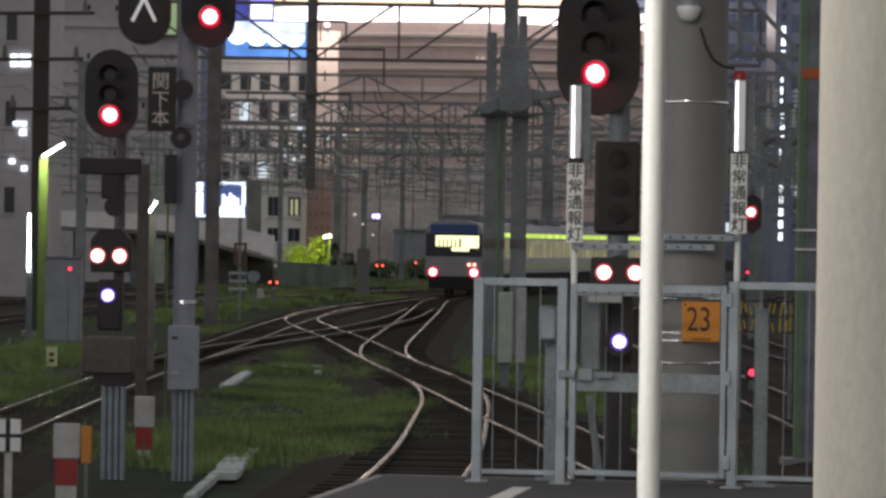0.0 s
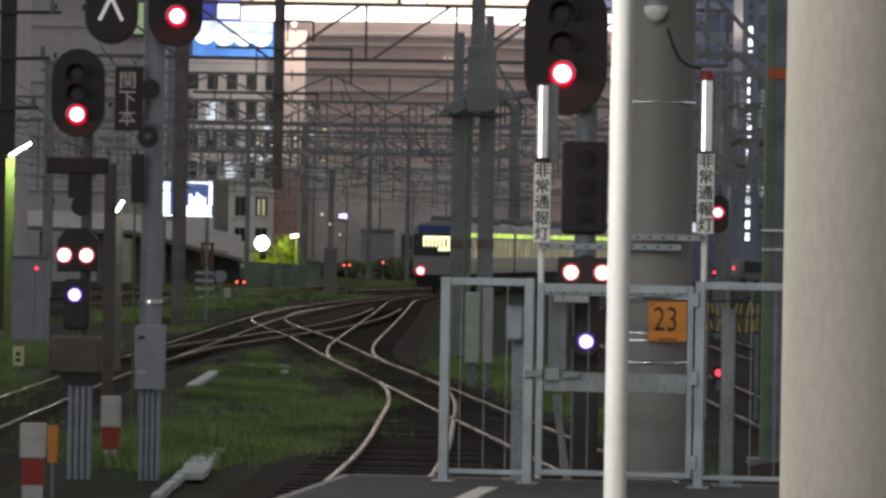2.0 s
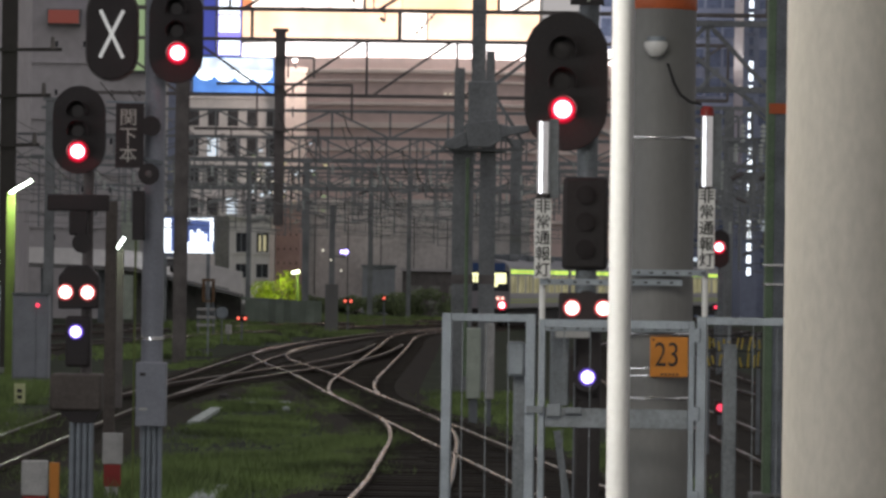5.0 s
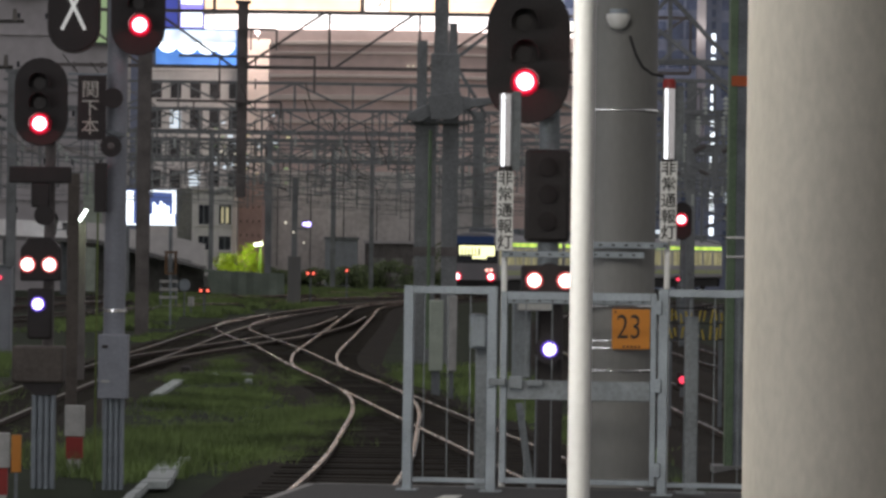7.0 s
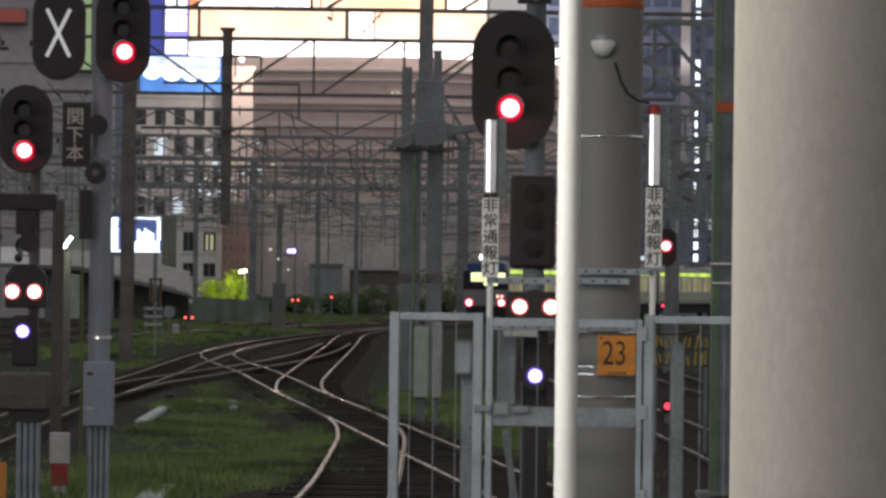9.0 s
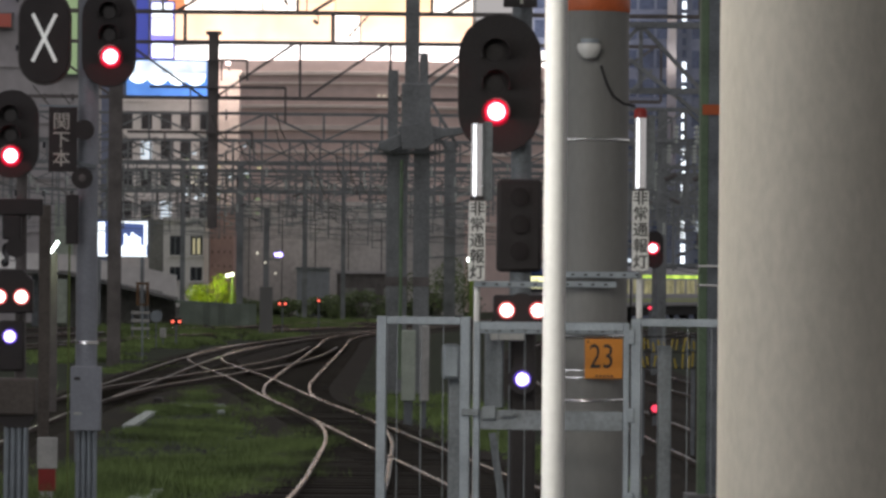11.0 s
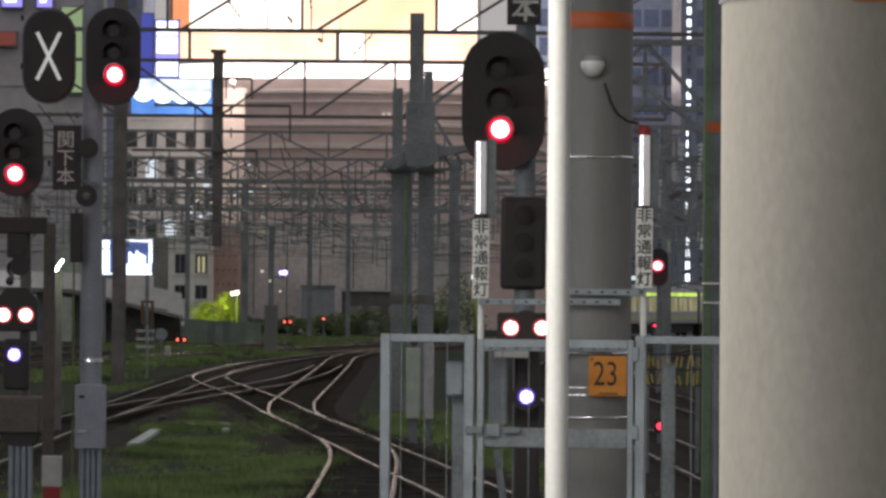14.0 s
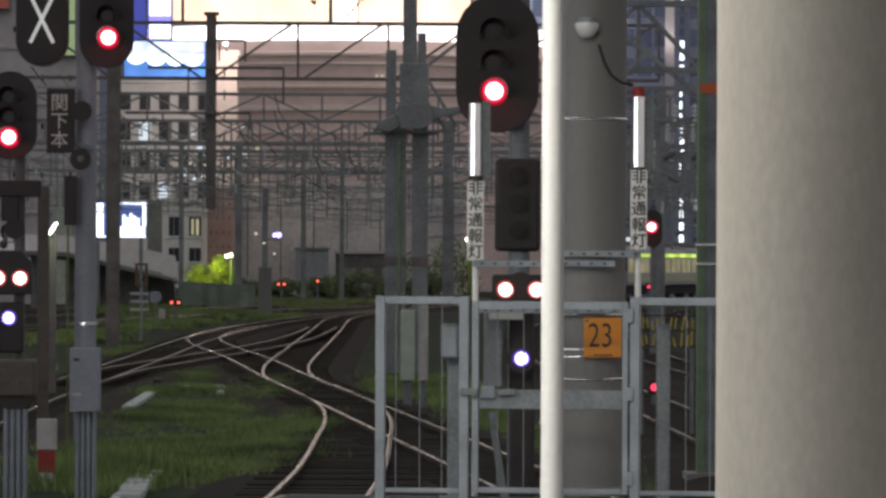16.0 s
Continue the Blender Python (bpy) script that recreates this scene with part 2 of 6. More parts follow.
def bar(bm, p, q, w, h):
    """A square bar from p to q."""
    p, q = Vector(p), Vector(q)
    d = (q - p).normalized()
    up = Vector((0, 0, 1)) if abs(d.z) < 0.95 else Vector((0, 1, 0))
    a = d.cross(up).normalized() * w / 2
    b = a.cross(d).normalized() * h / 2
    r = [[bm.verts.new(c + s * a + t * b) for s, t in ((-1, -1), (1, -1), (1, 1), (-1, 1))] for c in (p, q)]
    for k in range(4):
        bm.faces.new((r[0][k], r[0][(k + 1) % 4], r[1][(k + 1) % 4], r[1][k]))
    bm.faces.new(r[0][::-1])
    bm.faces.new(r[1])
    return bm


def plate(bm, outline, y0, y1):
    """A plate with an outline in x, z between two depths."""
    f, b = [bm.verts.new((x, y0, z)) for x, z in outline], [bm.verts.new((x, y1, z)) for x, z in outline]
    bm.faces.new(f)
    bm.faces.new(b[::-1])
    k = len(outline)
    for i in range(k):
        bm.faces.new((f[i], b[i], b[(i + 1) % k], f[(i + 1) % k]))
    return bm


def capsule(cx, z0, z1, r, n=10):
    """The outline of an upright plate with rounded ends."""
    pts = [(cx + r * math.cos(a), z1 - r + r * math.sin(a)) for a in (math.pi * k / n for k in range(n + 1))]
    return pts + [(cx - r * math.cos(a), z0 + r - r * math.sin(a)) for a in (math.pi * k / n for k in range(n + 1))]


def disc(bm, c, r, y, n=20, depth=0.02):
    return rod(bm, (c[0], y, c[1]), (c[0], y - depth, c[1]), r, r, n)


def lathe(bm, profile, cx, cy, n=32):
    """A turned body about a vertical axis from (radius, z) pairs."""
    rings = [[bm.verts.new((cx + r * math.cos(k * math.tau / n), cy + r * math.sin(k * math.tau / n), z)) for k in range(n)] for r, z in profile]
    for a, b in zip(rings, rings[1:]):
        for k in range(n):
            bm.faces.new((a[k], a[(k + 1) % n], b[(k + 1) % n], b[k])).smooth = True
    bm.faces.new(rings[0][::-1])
    bm.faces.new(rings[-1])
    return bm


def hsec(bm, x0, x1, y0, y1, z0, z1, t=0.045):
    """An upright H-section."""
    xm = (x0 + x1) / 2
    o = [(x0, y0), (x1, y0), (x1, y0 + t), (xm + t / 2, y0 + t), (xm + t / 2, y1 - t), (x1, y1 - t), (x1, y1), (x0, y1), (x0, y1 - t), (xm - t / 2, y1 - t), (xm - t / 2, y0 + t), (x0, y0 + t)]
    lo, hi = [bm.verts.new((x, y, z0)) for x, y in o], [bm.verts.new((x, y, z1)) for x, y in o]
    bm.faces.new(lo[::-1])
    bm.faces.new(hi)
    for i in range(12):
        bm.faces.new((lo[i], lo[(i + 1) % 12], hi[(i + 1) % 12], hi[i]))
    return bm


def B():
    return bmesh.new()


def thing(name, at, label, category, group="", kind=""):
    ob = new(name)
    ob.location = at
    ob.empty_display_size = 0.2
    return tagged(ob, label, category, group, kind)


def root_place(ob):
    p = Vector((0, 0, 0))
    while ob:
        p += ob.location
        ob = ob.parent
    return p


def part(name, bm, material, parent, label="", local=False, bevel=0.0):
    """Links a bmesh, drawn in world places unless local, as one mesh under a thing or part."""
    if not local and parent:
        bmesh.ops.translate(bm, vec=-root_place(parent), verts=bm.verts)
    bmesh.ops.recalc_face_normals(bm, faces=bm.faces)
    me = bpy.data.meshes.new(name)
    bm.to_mesh(me)
    bm.free()
    me.set_sharp_from_angle(angle=radians(48))
    me.materials.append(material)
    ob = new(name, me)
    ob.parent = parent
    if bevel:
        md = ob.modifiers.new("bevel", "BEVEL")
        md.width, md.segments, md.limit_method = bevel, 2, "ANGLE"
    return tagged(ob, label)


def solo(name, bm, material, label, category, kind="", bevel=0.0):
    ob = part(name, bm, material, None, "", True, bevel)
    return tagged(ob, label, category, "", kind)


def letters(name, text, size, at, material, parent, label="", bold=0.012, narrow=1.0):
    """Lettering as a thin mesh, upright and facing the platform, its centre at the given place."""
    cu = bpy.data.curves.new(name, "FONT")
    cu.body, cu.size, cu.align_x, cu.align_y, cu.extrude, cu.offset = text, size, "CENTER", "CENTER", 0.003, size * bold
    tmp = bpy.data.objects.new(name, cu)
    scene.collection.objects.link(tmp)
    me = bpy.data.meshes.new_from_object(tmp.evaluated_get(bpy.context.evaluated_depsgraph_get()))
    bpy.data.objects.remove(tmp)
    me.transform(pose(0, 0, 0, 90) @ Matrix.Diagonal((narrow, 1, 1, 1)))
    me.transform(Matrix.Translation(Vector(at) - root_place(parent)))
    me.materials.clear()
    me.materials.append(material)
    ob = new(name, me)
    ob.parent = parent
    return tagged(ob, label)


# ---- ground, platform ----
bm = B()
box(bm, -3000, 3000, -300, 4000, -0.6, -0.2)
solo("ground", bm, GROUND, "dark gravel and soil of the railway yard", "ground", "structure")

TURN = 9.0
U = Vector((math.sin(radians(TURN)), math.cos(radians(TURN)), 0))
V = Vector((math.cos(radians(TURN)), -math.sin(radians(TURN)), 0))
CORNER = Vector((-0.36, 24.3, 0))


def on_platform(a, b, z=0.0):
    """a metres across from the left edge, b metres beyond the end (negative: along the platform)."""
    return CORNER + V * a + U * b + Vector((0, 0, z))


def slab(bm, a0, a1, b0, b1, z0, z1):
    v = [bm.verts.new(on_platform(a, b, z)) for a in (a0, a1) for b in (b0, b1) for z in (z0, z1)]
    for f in ((0, 1, 3, 2), (4, 6, 7, 5), (0, 4, 5, 1), (2, 3, 7, 6), (0, 2, 6, 4), (1, 5, 7, 3)):
        bm.faces.new([v[i] for i in f])


bm = B()
slab(bm, 0, 9, -45, 0, -0.2, 1.10)
platform = solo("platform", bm, ASPHALT, "grey asphalt platform end with painted line", "platform", "structure")
bm = B()
slab(bm, 0.98, 1.10, -45, -0.9, 1.10, 1.104)
part("painted_line", bm, LINE, platform, "worn white line", True)
bm = B()
slab(bm, 3.1, 3.22, -45, -0.9, 1.10, 1.104)
part("painted_line", bm, LINE, platform, "worn white line", True)
bm = B()
slab(bm, -0.06, 0.0, -45, 0, 0.95, 1.10)
slab(bm, 0.0, 9, 0, 0.06, 0.95, 1.10)
part("coping_edge", bm, COLUMN, platform, "concrete edge stones", True)

# unseen roof added on top of the columns to block sky light
bm = B()
slab(bm, -0.3, 9.3, -45, 1.2, 6.9, 7.1)
roof = solo("unseen_shade_roof", bm, GALV_DARK, "unseen grey roof added to shade the platform from sky light", "roof", "structure")
for k in range(12):
    bm = B()
    slab(bm, -0.28, 9.28, -44 + 4 * k, -43.8 + 4 * k, 6.65, 6.896)
    part("unseen_roof_beam", bm, GALV_DARK, roof, "cross beam of the unseen roof", True)

# ---- fence at the platform end ----
fence = thing("platform_fence", on_platform(0.678, -0.45, 1.10), "grey galvanised steel fence with gate at platform end", "fence")
fence.rotation_euler = (0, 0, radians(-TURN))
H = 1.325


def fpart(name, parts, m=GALV, label="", parent=None, bevel=0.004):
    bm = B()
    for p in parts:
        box(bm, *p)
    return part(name, bm, m, parent or fence, label, True, bevel)


for x in (0.0, 0.545, 1.648):
    fpart("post", [(x - 0.031, x + 0.031, -0.031, 0.031, 0.0, H)])
    fpart("foot_plate", [(x - 0.07, x + 0.07, -0.06, 0.06, 0.0, 0.012)])
fpart("post", [(2.72, 2.79, -0.035, 0.035, 0, H)])
fpart("top_rail", [(0.032, 0.513, -0.026, 0.026, H - 0.052, H - 0.002)])
fpart("top_rail", [(1.68, 2.719, -0.026, 0.026, H - 0.052, H - 0.002)])
fpart("bottom_rail", [(0.032, 0.513, -0.02, 0.02, 0.055, 0.085)])
fpart("bottom_rail", [(1.68, 2.719, -0.02, 0.02, 0.055, 0.085)])
gate = fpart("gate", [(0.60, 0.64, -0.02, 0.02, 0.06, H - 0.03)], GALV, "hinged steel gate leaf")
fpart("stile", [(1.568, 1.604, -0.02, 0.02, 0.06, H - 0.03)], GALV, "", gate)
fpart("gate_bottom_rail", [(0.641, 1.567, -0.02, 0.02, 0.06, 0.095)], GALV, "", gate)
fpart("gate_top_rail", [(0.641, 1.567, -0.02, 0.02, H - 0.085, H - 0.03)], GALV, "", gate)
fpart("lock_plate", [(0.642, 1.566, -0.012, 0.012, 0.60, 0.725)], GALV_DARK, "flat steel plate", gate)
fpart("latch", [(0.53, 0.64, -0.07, -0.036, 0.69, 0.735), (0.66, 0.75, -0.05, -0.021, 0.67, 0.75), (0.78, 0.88, -0.05, -0.021, 0.69, 0.73)], GALV_DARK, "bolt latch", gate)
for z in (0.12, 0.66, 1.16):
    fpart("hinge", [(1.60, 1.64, -0.055, -0.021, z, z + 0.09)], GALV, "", gate)
for x in (0.10, 0.255, 0.40):
    fpart("bar", [(x - 0.0028, x + 0.0028, -0.0028, 0.0028, 0.086, H - 0.053)], GALV_DARK, "", None, 0)
for x in (0.76, 0.93, 1.10):
    fpart("bar", [(x - 0.0028, x + 0.0028, -0.0028, 0.0028, 0.096, H - 0.086)], GALV_DARK, "", gate, 0)
for k in range(6):
    x = 1.82 + 0.155 * k
    fpart("bar", [(x - 0.0028, x + 0.0028, -0.0028, 0.0028, 0.086, H - 0.053)], GALV_DARK, "", None, 0)


# ---- the columns ----
CX1 = 1.613
column = thing("platform_column", (CX1, 24.5, 1.10), "round grey painted column with steel straps and orange band", "column", "platform columns")
part("shaft", lathe(B(), [(0.31, 1.10), (0.31, 1.13), (0.27, 1.16), (0.27, 6.89)], CX1, 24.5, 48), COLUMN, column)
for z, m, h in ((3.599, STRAP, 0.022), (2.298, STRAP, 0.018), (2.072, STRAP, 0.014), (2.023, STRAP, 0.016), (1.873, STRAP, 0.02)):
    part("strap", lathe(B(), [(0.272, z - h / 2), (0.277, z - h / 4), (0.277, z + h / 4), (0.272, z + h / 2)], CX1, 24.5, 48), m, column, "shiny steel strap")
z = 4.507
part("colour_band", lathe(B(), [(0.271, z - 0.055), (0.274, z - 0.05), (0.274, z + 0.05), (0.271, z + 0.055)], CX1, 24.5, 48), ORANGE_BAND, column, "orange red painted band")
number_plate = part("number_plate", box(B(), 1.582, 1.832, 24.185, 24.2, 2.018, 2.282), ORANGE, column, "orange enamel plate with black number 23", bevel=0.003)
letters("digits", "23", 0.228, (1.692, 24.183, 2.157), INK, number_plate, "black digits", -0.004, 0.74)
part("bolt", disc(B(), (1.602, 2.262), 0.008, 24.186, 10, 0.006), INK, number_plate)
for k in range(5):
    part("bar_mark", box(B(), 1.653 + 0.025 * k, 1.653 + 0.025 * k + 0.016, 24.18, 24.186, 2.029, 2.041), INK, number_plate)
bm = B()
lathe(bm, [(0.075, 4.225), (0.08, 4.203), (0.07, 4.173), (0.05, 4.14), (0.02, 4.125)][::-1], 1.592, 24.16, 20)
sensor = solo("dome_camera", bm, WHITE, "small white dome camera fixed to the grey column", "camera dome")
part("base", rod(B(), (1.595, 24.16, 4.221), (1.595, 24.16, 4.258), 0.06, 0.06, 18), GALV, sensor, "", True)
bm = B()
pts = [(1.671, 24.15, 4.081), (1.708, 24.12, 3.961), (1.754, 24.12, 3.876), (1.823, 24.14, 3.83), (1.899, 24.16, 3.817)]
for a, b in zip(pts, pts[1:]):
    rod(bm, a, b, 0.009, 0.009, 8)
part("cable", bm, BLACK_R, sensor, "thin black cable", True)

# near column
NX, NY = 1.157, 8.4
near_column = thing("platform_column", (NX, NY, 1.10), "round pale concrete column with strap and orange plate", "column", "platform columns")
part("shaft", lathe(B(), [(0.34, 1.10), (0.34, 1.14), (0.30, 1.17), (0.30, 6.89)], NX, NY, 72), COLUMN_PALE, near_column)
part("strap", lathe(B(), [(0.302, 3.335), (0.306, 3.337), (0.306, 3.347), (0.302, 3.349)], NX, NY, 72), SILVER, near_column, "shiny steel strap")
bm = B()
arc = [radians(a) for a in range(262, 312, 4)]
for k, (a, b) in enumerate(zip(arc, arc[1:])):
    for r0, r1 in ((0.305, 0.311),):
        v = [bm.verts.new((NX + r * math.cos(t), NY + r * math.sin(t), z)) for t in (a, b) for r in (r0, r1) for z in (3.320, 3.56)]
        for f in ((0, 1, 3, 2), (4, 6, 7, 5), (0, 4, 5, 1), (2, 3, 7, 6), (0, 2, 6, 4), (1, 5, 7, 3)):
            bm.faces.new([v[i] for i in f])
bmesh.ops.remove_doubles(bm, verts=bm.verts, dist=0.0005)
part("number_plate", bm, ORANGE, near_column, "orange enamel plate bent round the column")

white_pole = thing("white_pole", (0.922, 16.2, 1.10), "slim glossy white painted pole on the platform", "pole")
part("shaft", lathe(B(), [(0.05, 1.10), (0.05, 6.89)], 0.922, 16.2, 32), WHITE, white_pole)
part("base_flange", lathe(B(), [(0.10, 1.10), (0.10, 1.115), (0.055, 1.13)], 0.922, 16.2, 32), WHITE, white_pole)


# ---- emergency lamps on brackets ----
def emergency_lamp(xc, ztop, zbot, z_sign_top, z_sign_bot, z_foot, y, red_cap):
    lamp = thing("emergency_lamp", (xc, y, 1.10), "white emergency lamp post with silver tube and black lettered sign", "signal lamp", "emergency lamps")
    part("pole", rod(B(), (xc + 0.005, y + 0.05, 1.10), (xc + 0.005, y + 0.05, zbot), 0.021, 0.021, 16), WHITE, lamp)
    part("back_channel", box(B(), xc + 0.045, xc + 0.10, y + 0.03, y + 0.08, z_sign_top + 0.01, ztop + 0.02), GALV_DARK, lamp)
    part("tube", rod(B(), (xc, y, zbot), (xc, y, ztop), 0.042, 0.042, 40), SILVER, lamp, "silver reflective tube")
    part("cap", lathe(B(), [(0.046, zbot - 0.03), (0.046, zbot)], xc, y, 20), BLACK, lamp)
    if red_cap:
        part("red_cap", lathe(B(), [(0.044, ztop), (0.044, ztop + 0.045), (0.03, ztop + 0.065)], xc, y, 20), RED_PAINT, lamp, "red plastic cap")
    sign = part("sign", box(B(), xc - 0.055, xc + 0.055, y - 0.06, y - 0.045, z_sign_bot, z_sign_top), WHITE, lamp, "white plate with black characters", bevel=0.004)
    step = (z_sign_top - z_sign_bot) / 5
    for k, ch in enumerate("\u975e\u5e38\u901a\u5831\u706f"):
        letters("character", ch, 0.1, (xc, y - 0.0625, z_sign_top - step * (k + 0.5)), INK, sign)
    return lamp


emergency_lamp(0.863, 3.691, 3.215, 3.177, 2.656, 1.1, 24.2, False)
emergency_lamp(1.939, 3.741, 3.276, 3.258, 2.733, 1.1, 24.2, True)
for x0, x1, y, zc in ((0.849, 1.31, 24.21, 2.635), (1.436, 1.942, 24.21, 2.703), (1.399, 1.787, 24.19, 2.638), (0.87, 1.847, 24.19, 2.331)):
    arm = thing("bracket_arm", (x0, y, zc), "perforated galvanised steel bracket arm on the column", "bracket", "bracket arms")
    part("channel", box(B(), x0, x1, y - 0.03, y, zc - 0.021, zc + 0.021), GALV, arm, bevel=0.004)
    k = x0 + 0.05
    while k < x1 - 0.03:
        part("slot", box(B(), k, k + 0.022, y - 0.034, y - 0.031, zc - 0.006, zc + 0.006), INK, arm)
        k += 0.085

# equipment posts behind the fence


def stub_post(x0, x1, zt, y):
    th = thing("steel_post", ((x0 + x1) / 2, y, 1.10), "short grey steel post just behind the platform fence", "post", "stub posts")
    part("shaft", box(B(), x0, x1, y - 0.045, y + 0.045, 1.10, zt), GALV_DARK, th, bevel=0.008)
    part("foot_plate", box(B(), x0 - 0.05, x1 + 0.05, y - 0.1, y + 0.1, 1.10, 1.112), GALV_DARK, th)


stub_post(0.68, 0.768, 2.229, 24.05)
stub_post(2.026, 2.113, 2.247, 23.75)
bell = thing("junction_box", (0.685, 24, 2.026), "rounded grey junction box on a short post", "junction box")
part("case", box(B(), 0.634, 0.748, 23.9, 23.99, 2.016, 2.244), GALV, bell, bevel=0.02)


# ---- signals ----
def lens(parent, x, y, z, r, core, ring, name="lens"):
    hood = B()
    rings = 14
    for k in range(rings):
        a, b = math.pi * (k / rings * 1.25 - 0.125), math.pi * ((k + 1) / rings * 1.25 - 0.125)
        v = [hood.verts.new((x + rr * math.cos(t), yy, z + rr * math.sin(t))) for t in (a, b) for rr in (r * 1.22, r * 1.3) for yy in (y, y - r * 2.2)]
        for f in ((0, 1, 3, 2), (4, 6, 7, 5), (0, 4, 5, 1), (2, 3, 7, 6), (0, 2, 6, 4), (1, 5, 7, 3)):
            hood.faces.new([v[i] for i in f])
    bmesh.ops.remove_doubles(hood, verts=hood.verts, dist=0.0004)
    h = part("hood", hood, BLACK, parent)
    if ring:
        spot("signal_red_light", (x, y - r * 3.2, z), 130 * r * r, (1.0, 0.03, 0.07), 0.03)
        # nested glowing rings imitate the halo's falloff around the hot core
        part("lens_halo", rod(B(), (x, y - 0.001, z), (x, y - 0.03, z), r * 1.34, r * 1.12, 28), GLOW_RED_HALO, h, "dim outer ring of the red halo")
        part("lens_halo", rod(B(), (x, y - 0.031, z), (x, y - 0.045, z), r * 1.12, r * 0.95, 28), ring, h, "middle ring of the red halo")
        part("lens_halo", rod(B(), (x, y - 0.0455, z), (x, y - 0.055, z), r * 0.93, r * 0.8, 28), GLOW_RED_HALO_HOT, h, "bright inner ring of the red halo")
    part(name, rod(B(), (x, y - 0.056 if ring else y - 0.001, z), (x, y - 0.075 if ring else y - 0.012, z), r * 0.8, r * (0.5 if ring else 0.76), 24), core, h)


def haloed_lamp(parent, x, y, z, r, core, rim, lab):
    # the wider disc glows dimly as a halo; the core is the lamp
    lamp = part("lamp", rod(B(), (x, y, z), (x, y - 0.03, z), r, r * 0.85, 24), rim, parent, lab)
    part("lamp_core", rod(B(), (x, y - 0.031, z), (x, y - 0.045, z), r * 0.74, r * 0.6, 24), core, lamp, "white hot centre")


def oval_plate(parent, x, y, z0, z1, r, name="backplate"):
    return part(name, plate(B(), capsule(x, z0, z1, r), y, y + 0.05), BLACK, parent, bevel=0.006)


DARK_LENS = mat("dark_glass_lens", (0.035, 0.03, 0.03), 0.15, 0, 0.2, 8, 40, 0)

# signal beyond the fence
SY = 27.0
sr = thing("railway_signal", (1.288, SY, -0.2), "black oval railway signal showing red beyond the fence", "railway signal", "railway signals")
part("mast", rod(B(), (1.296, SY + 0.22, -0.2), (1.296, SY + 0.22, 5.112), 0.085, 0.075, 20), GALV_DARK, sr, "grey steel mast")
bp = oval_plate(sr, 1.123, SY, 3.594, 4.624, 0.307)
part("case", box(B(), 0.977, 1.268, SY + 0.051, SY + 0.16, 3.739, 4.445), BLACK, sr, bevel=0.02)
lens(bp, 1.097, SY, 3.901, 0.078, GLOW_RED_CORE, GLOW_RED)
lens(bp, 1.09, SY, 4.104, 0.082, DARK_LENS, None)
lens(bp, 1.086, SY, 4.333, 0.082, DARK_LENS, None)
rp = part("route_plate", box(B(), 1.144, 1.394, SY - 0.02, SY, 4.672, 5.341), BLACK, sr, "black plate with pale characters")
for k, ch in enumerate("\u672c\u4e0a"):
    letters("character", ch, 0.21, (1.278, SY - 0.024, 4.78 + 0.21 * k), PALE_INK, rp)
# climbing ladder and back of the lower head
part("lower_head", box(B(), 1.114, 1.446, SY + 0.08, SY + 0.2, 2.724, 3.409), BLACK, sr, "dark unlit lower signal case", bevel=0.03)
for zc in (3.277, 3.077, 2.878):
    part("unlit_lens", rod(B(), (1.28, SY + 0.079, zc), (1.28, SY + 0.04, zc), 0.07, 0.07, 18), DARK_LENS, sr)
sh = thing("shunting_signal", (1.296, SY - 0.1, -0.2), "black shunting signal with two warm lamps and one violet lamp", "railway signal", "shunting signals")
hb = part("head", plate(B(), capsule(1.279, 2.314, 2.572, 0.11), 26.6, 26.7), BLACK, sh)
bmx = B()
box(bmx, 1.075, 1.484, 26.62, 26.72, 2.347, 2.555)
part("lamp_case", bmx, BLACK, sh, bevel=0.02)
for xx in (1.169, 1.394):
    haloed_lamp(sh, xx, 26.6, 2.445, 0.065, GLOW_WARM, GLOW_WARM_HALO, "glowing warm white lamp")
part("violet_case", rod(B(), (1.287, 26.75, 1.946), (1.287, 26.6, 1.946), 0.098, 0.106, 24), BLACK, sh)
haloed_lamp(sh, 1.287, 26.599, 1.946, 0.065, GLOW_VIOLET, GLOW_VIOLET_HALO, "glowing violet white lamp")
part("stand", box(B(), 1.21, 1.396, 26.8, 26.9, -0.2, 2.291), BLACK, sh, bevel=0.02)
part("relay_box", box(B(), 1.024, 1.156, 26.7, 26.9, 1.731, 2.349), GALV_DARK, sh, bevel=0.01)
part("brace", bar(B(), (1.068, 26.5, 1.558), (1.16, 26.5, 0.947), 0.05, 0.05), GALV_DARK, sh)
part("cross_plate", box(B(), 1.049, 1.293, 26.45, 26.55, 2.228, 2.354), WHITE_WORN, sh, bevel=0.01)

# signals across the near track
LY = 43.0
sl = thing("railway_signal", (-3.803, LY, -0.2), "black oval railway signal showing red on a fluted post", "railway signal", "railway signals")
bp = oval_plate(sl, -3.911, LY, 3.806, 4.844, 0.311)
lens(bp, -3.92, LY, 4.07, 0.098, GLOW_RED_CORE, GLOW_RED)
lens(bp, -3.924, LY, 4.308, 0.095, DARK_LENS, None)
lens(bp, -3.928, LY, 4.54, 0.095, DARK_LENS, None)
part("mast", rod(B(), (-3.817, LY + 0.3, -0.2), (-3.817, LY + 0.3, 4.759), 0.07, 0.06, 16), BROWN, sl)
part("cross_arm", box(B(), -4.268, -3.547, LY - 0.05, LY + 0.1, 3.376, 3.568), BLACK, sl, bevel=0.015)
part("neck", box(B(), -4.007, -3.795, LY - 0.05, LY + 0.12, 3.091, 3.376), BLACK, sl, bevel=0.02)
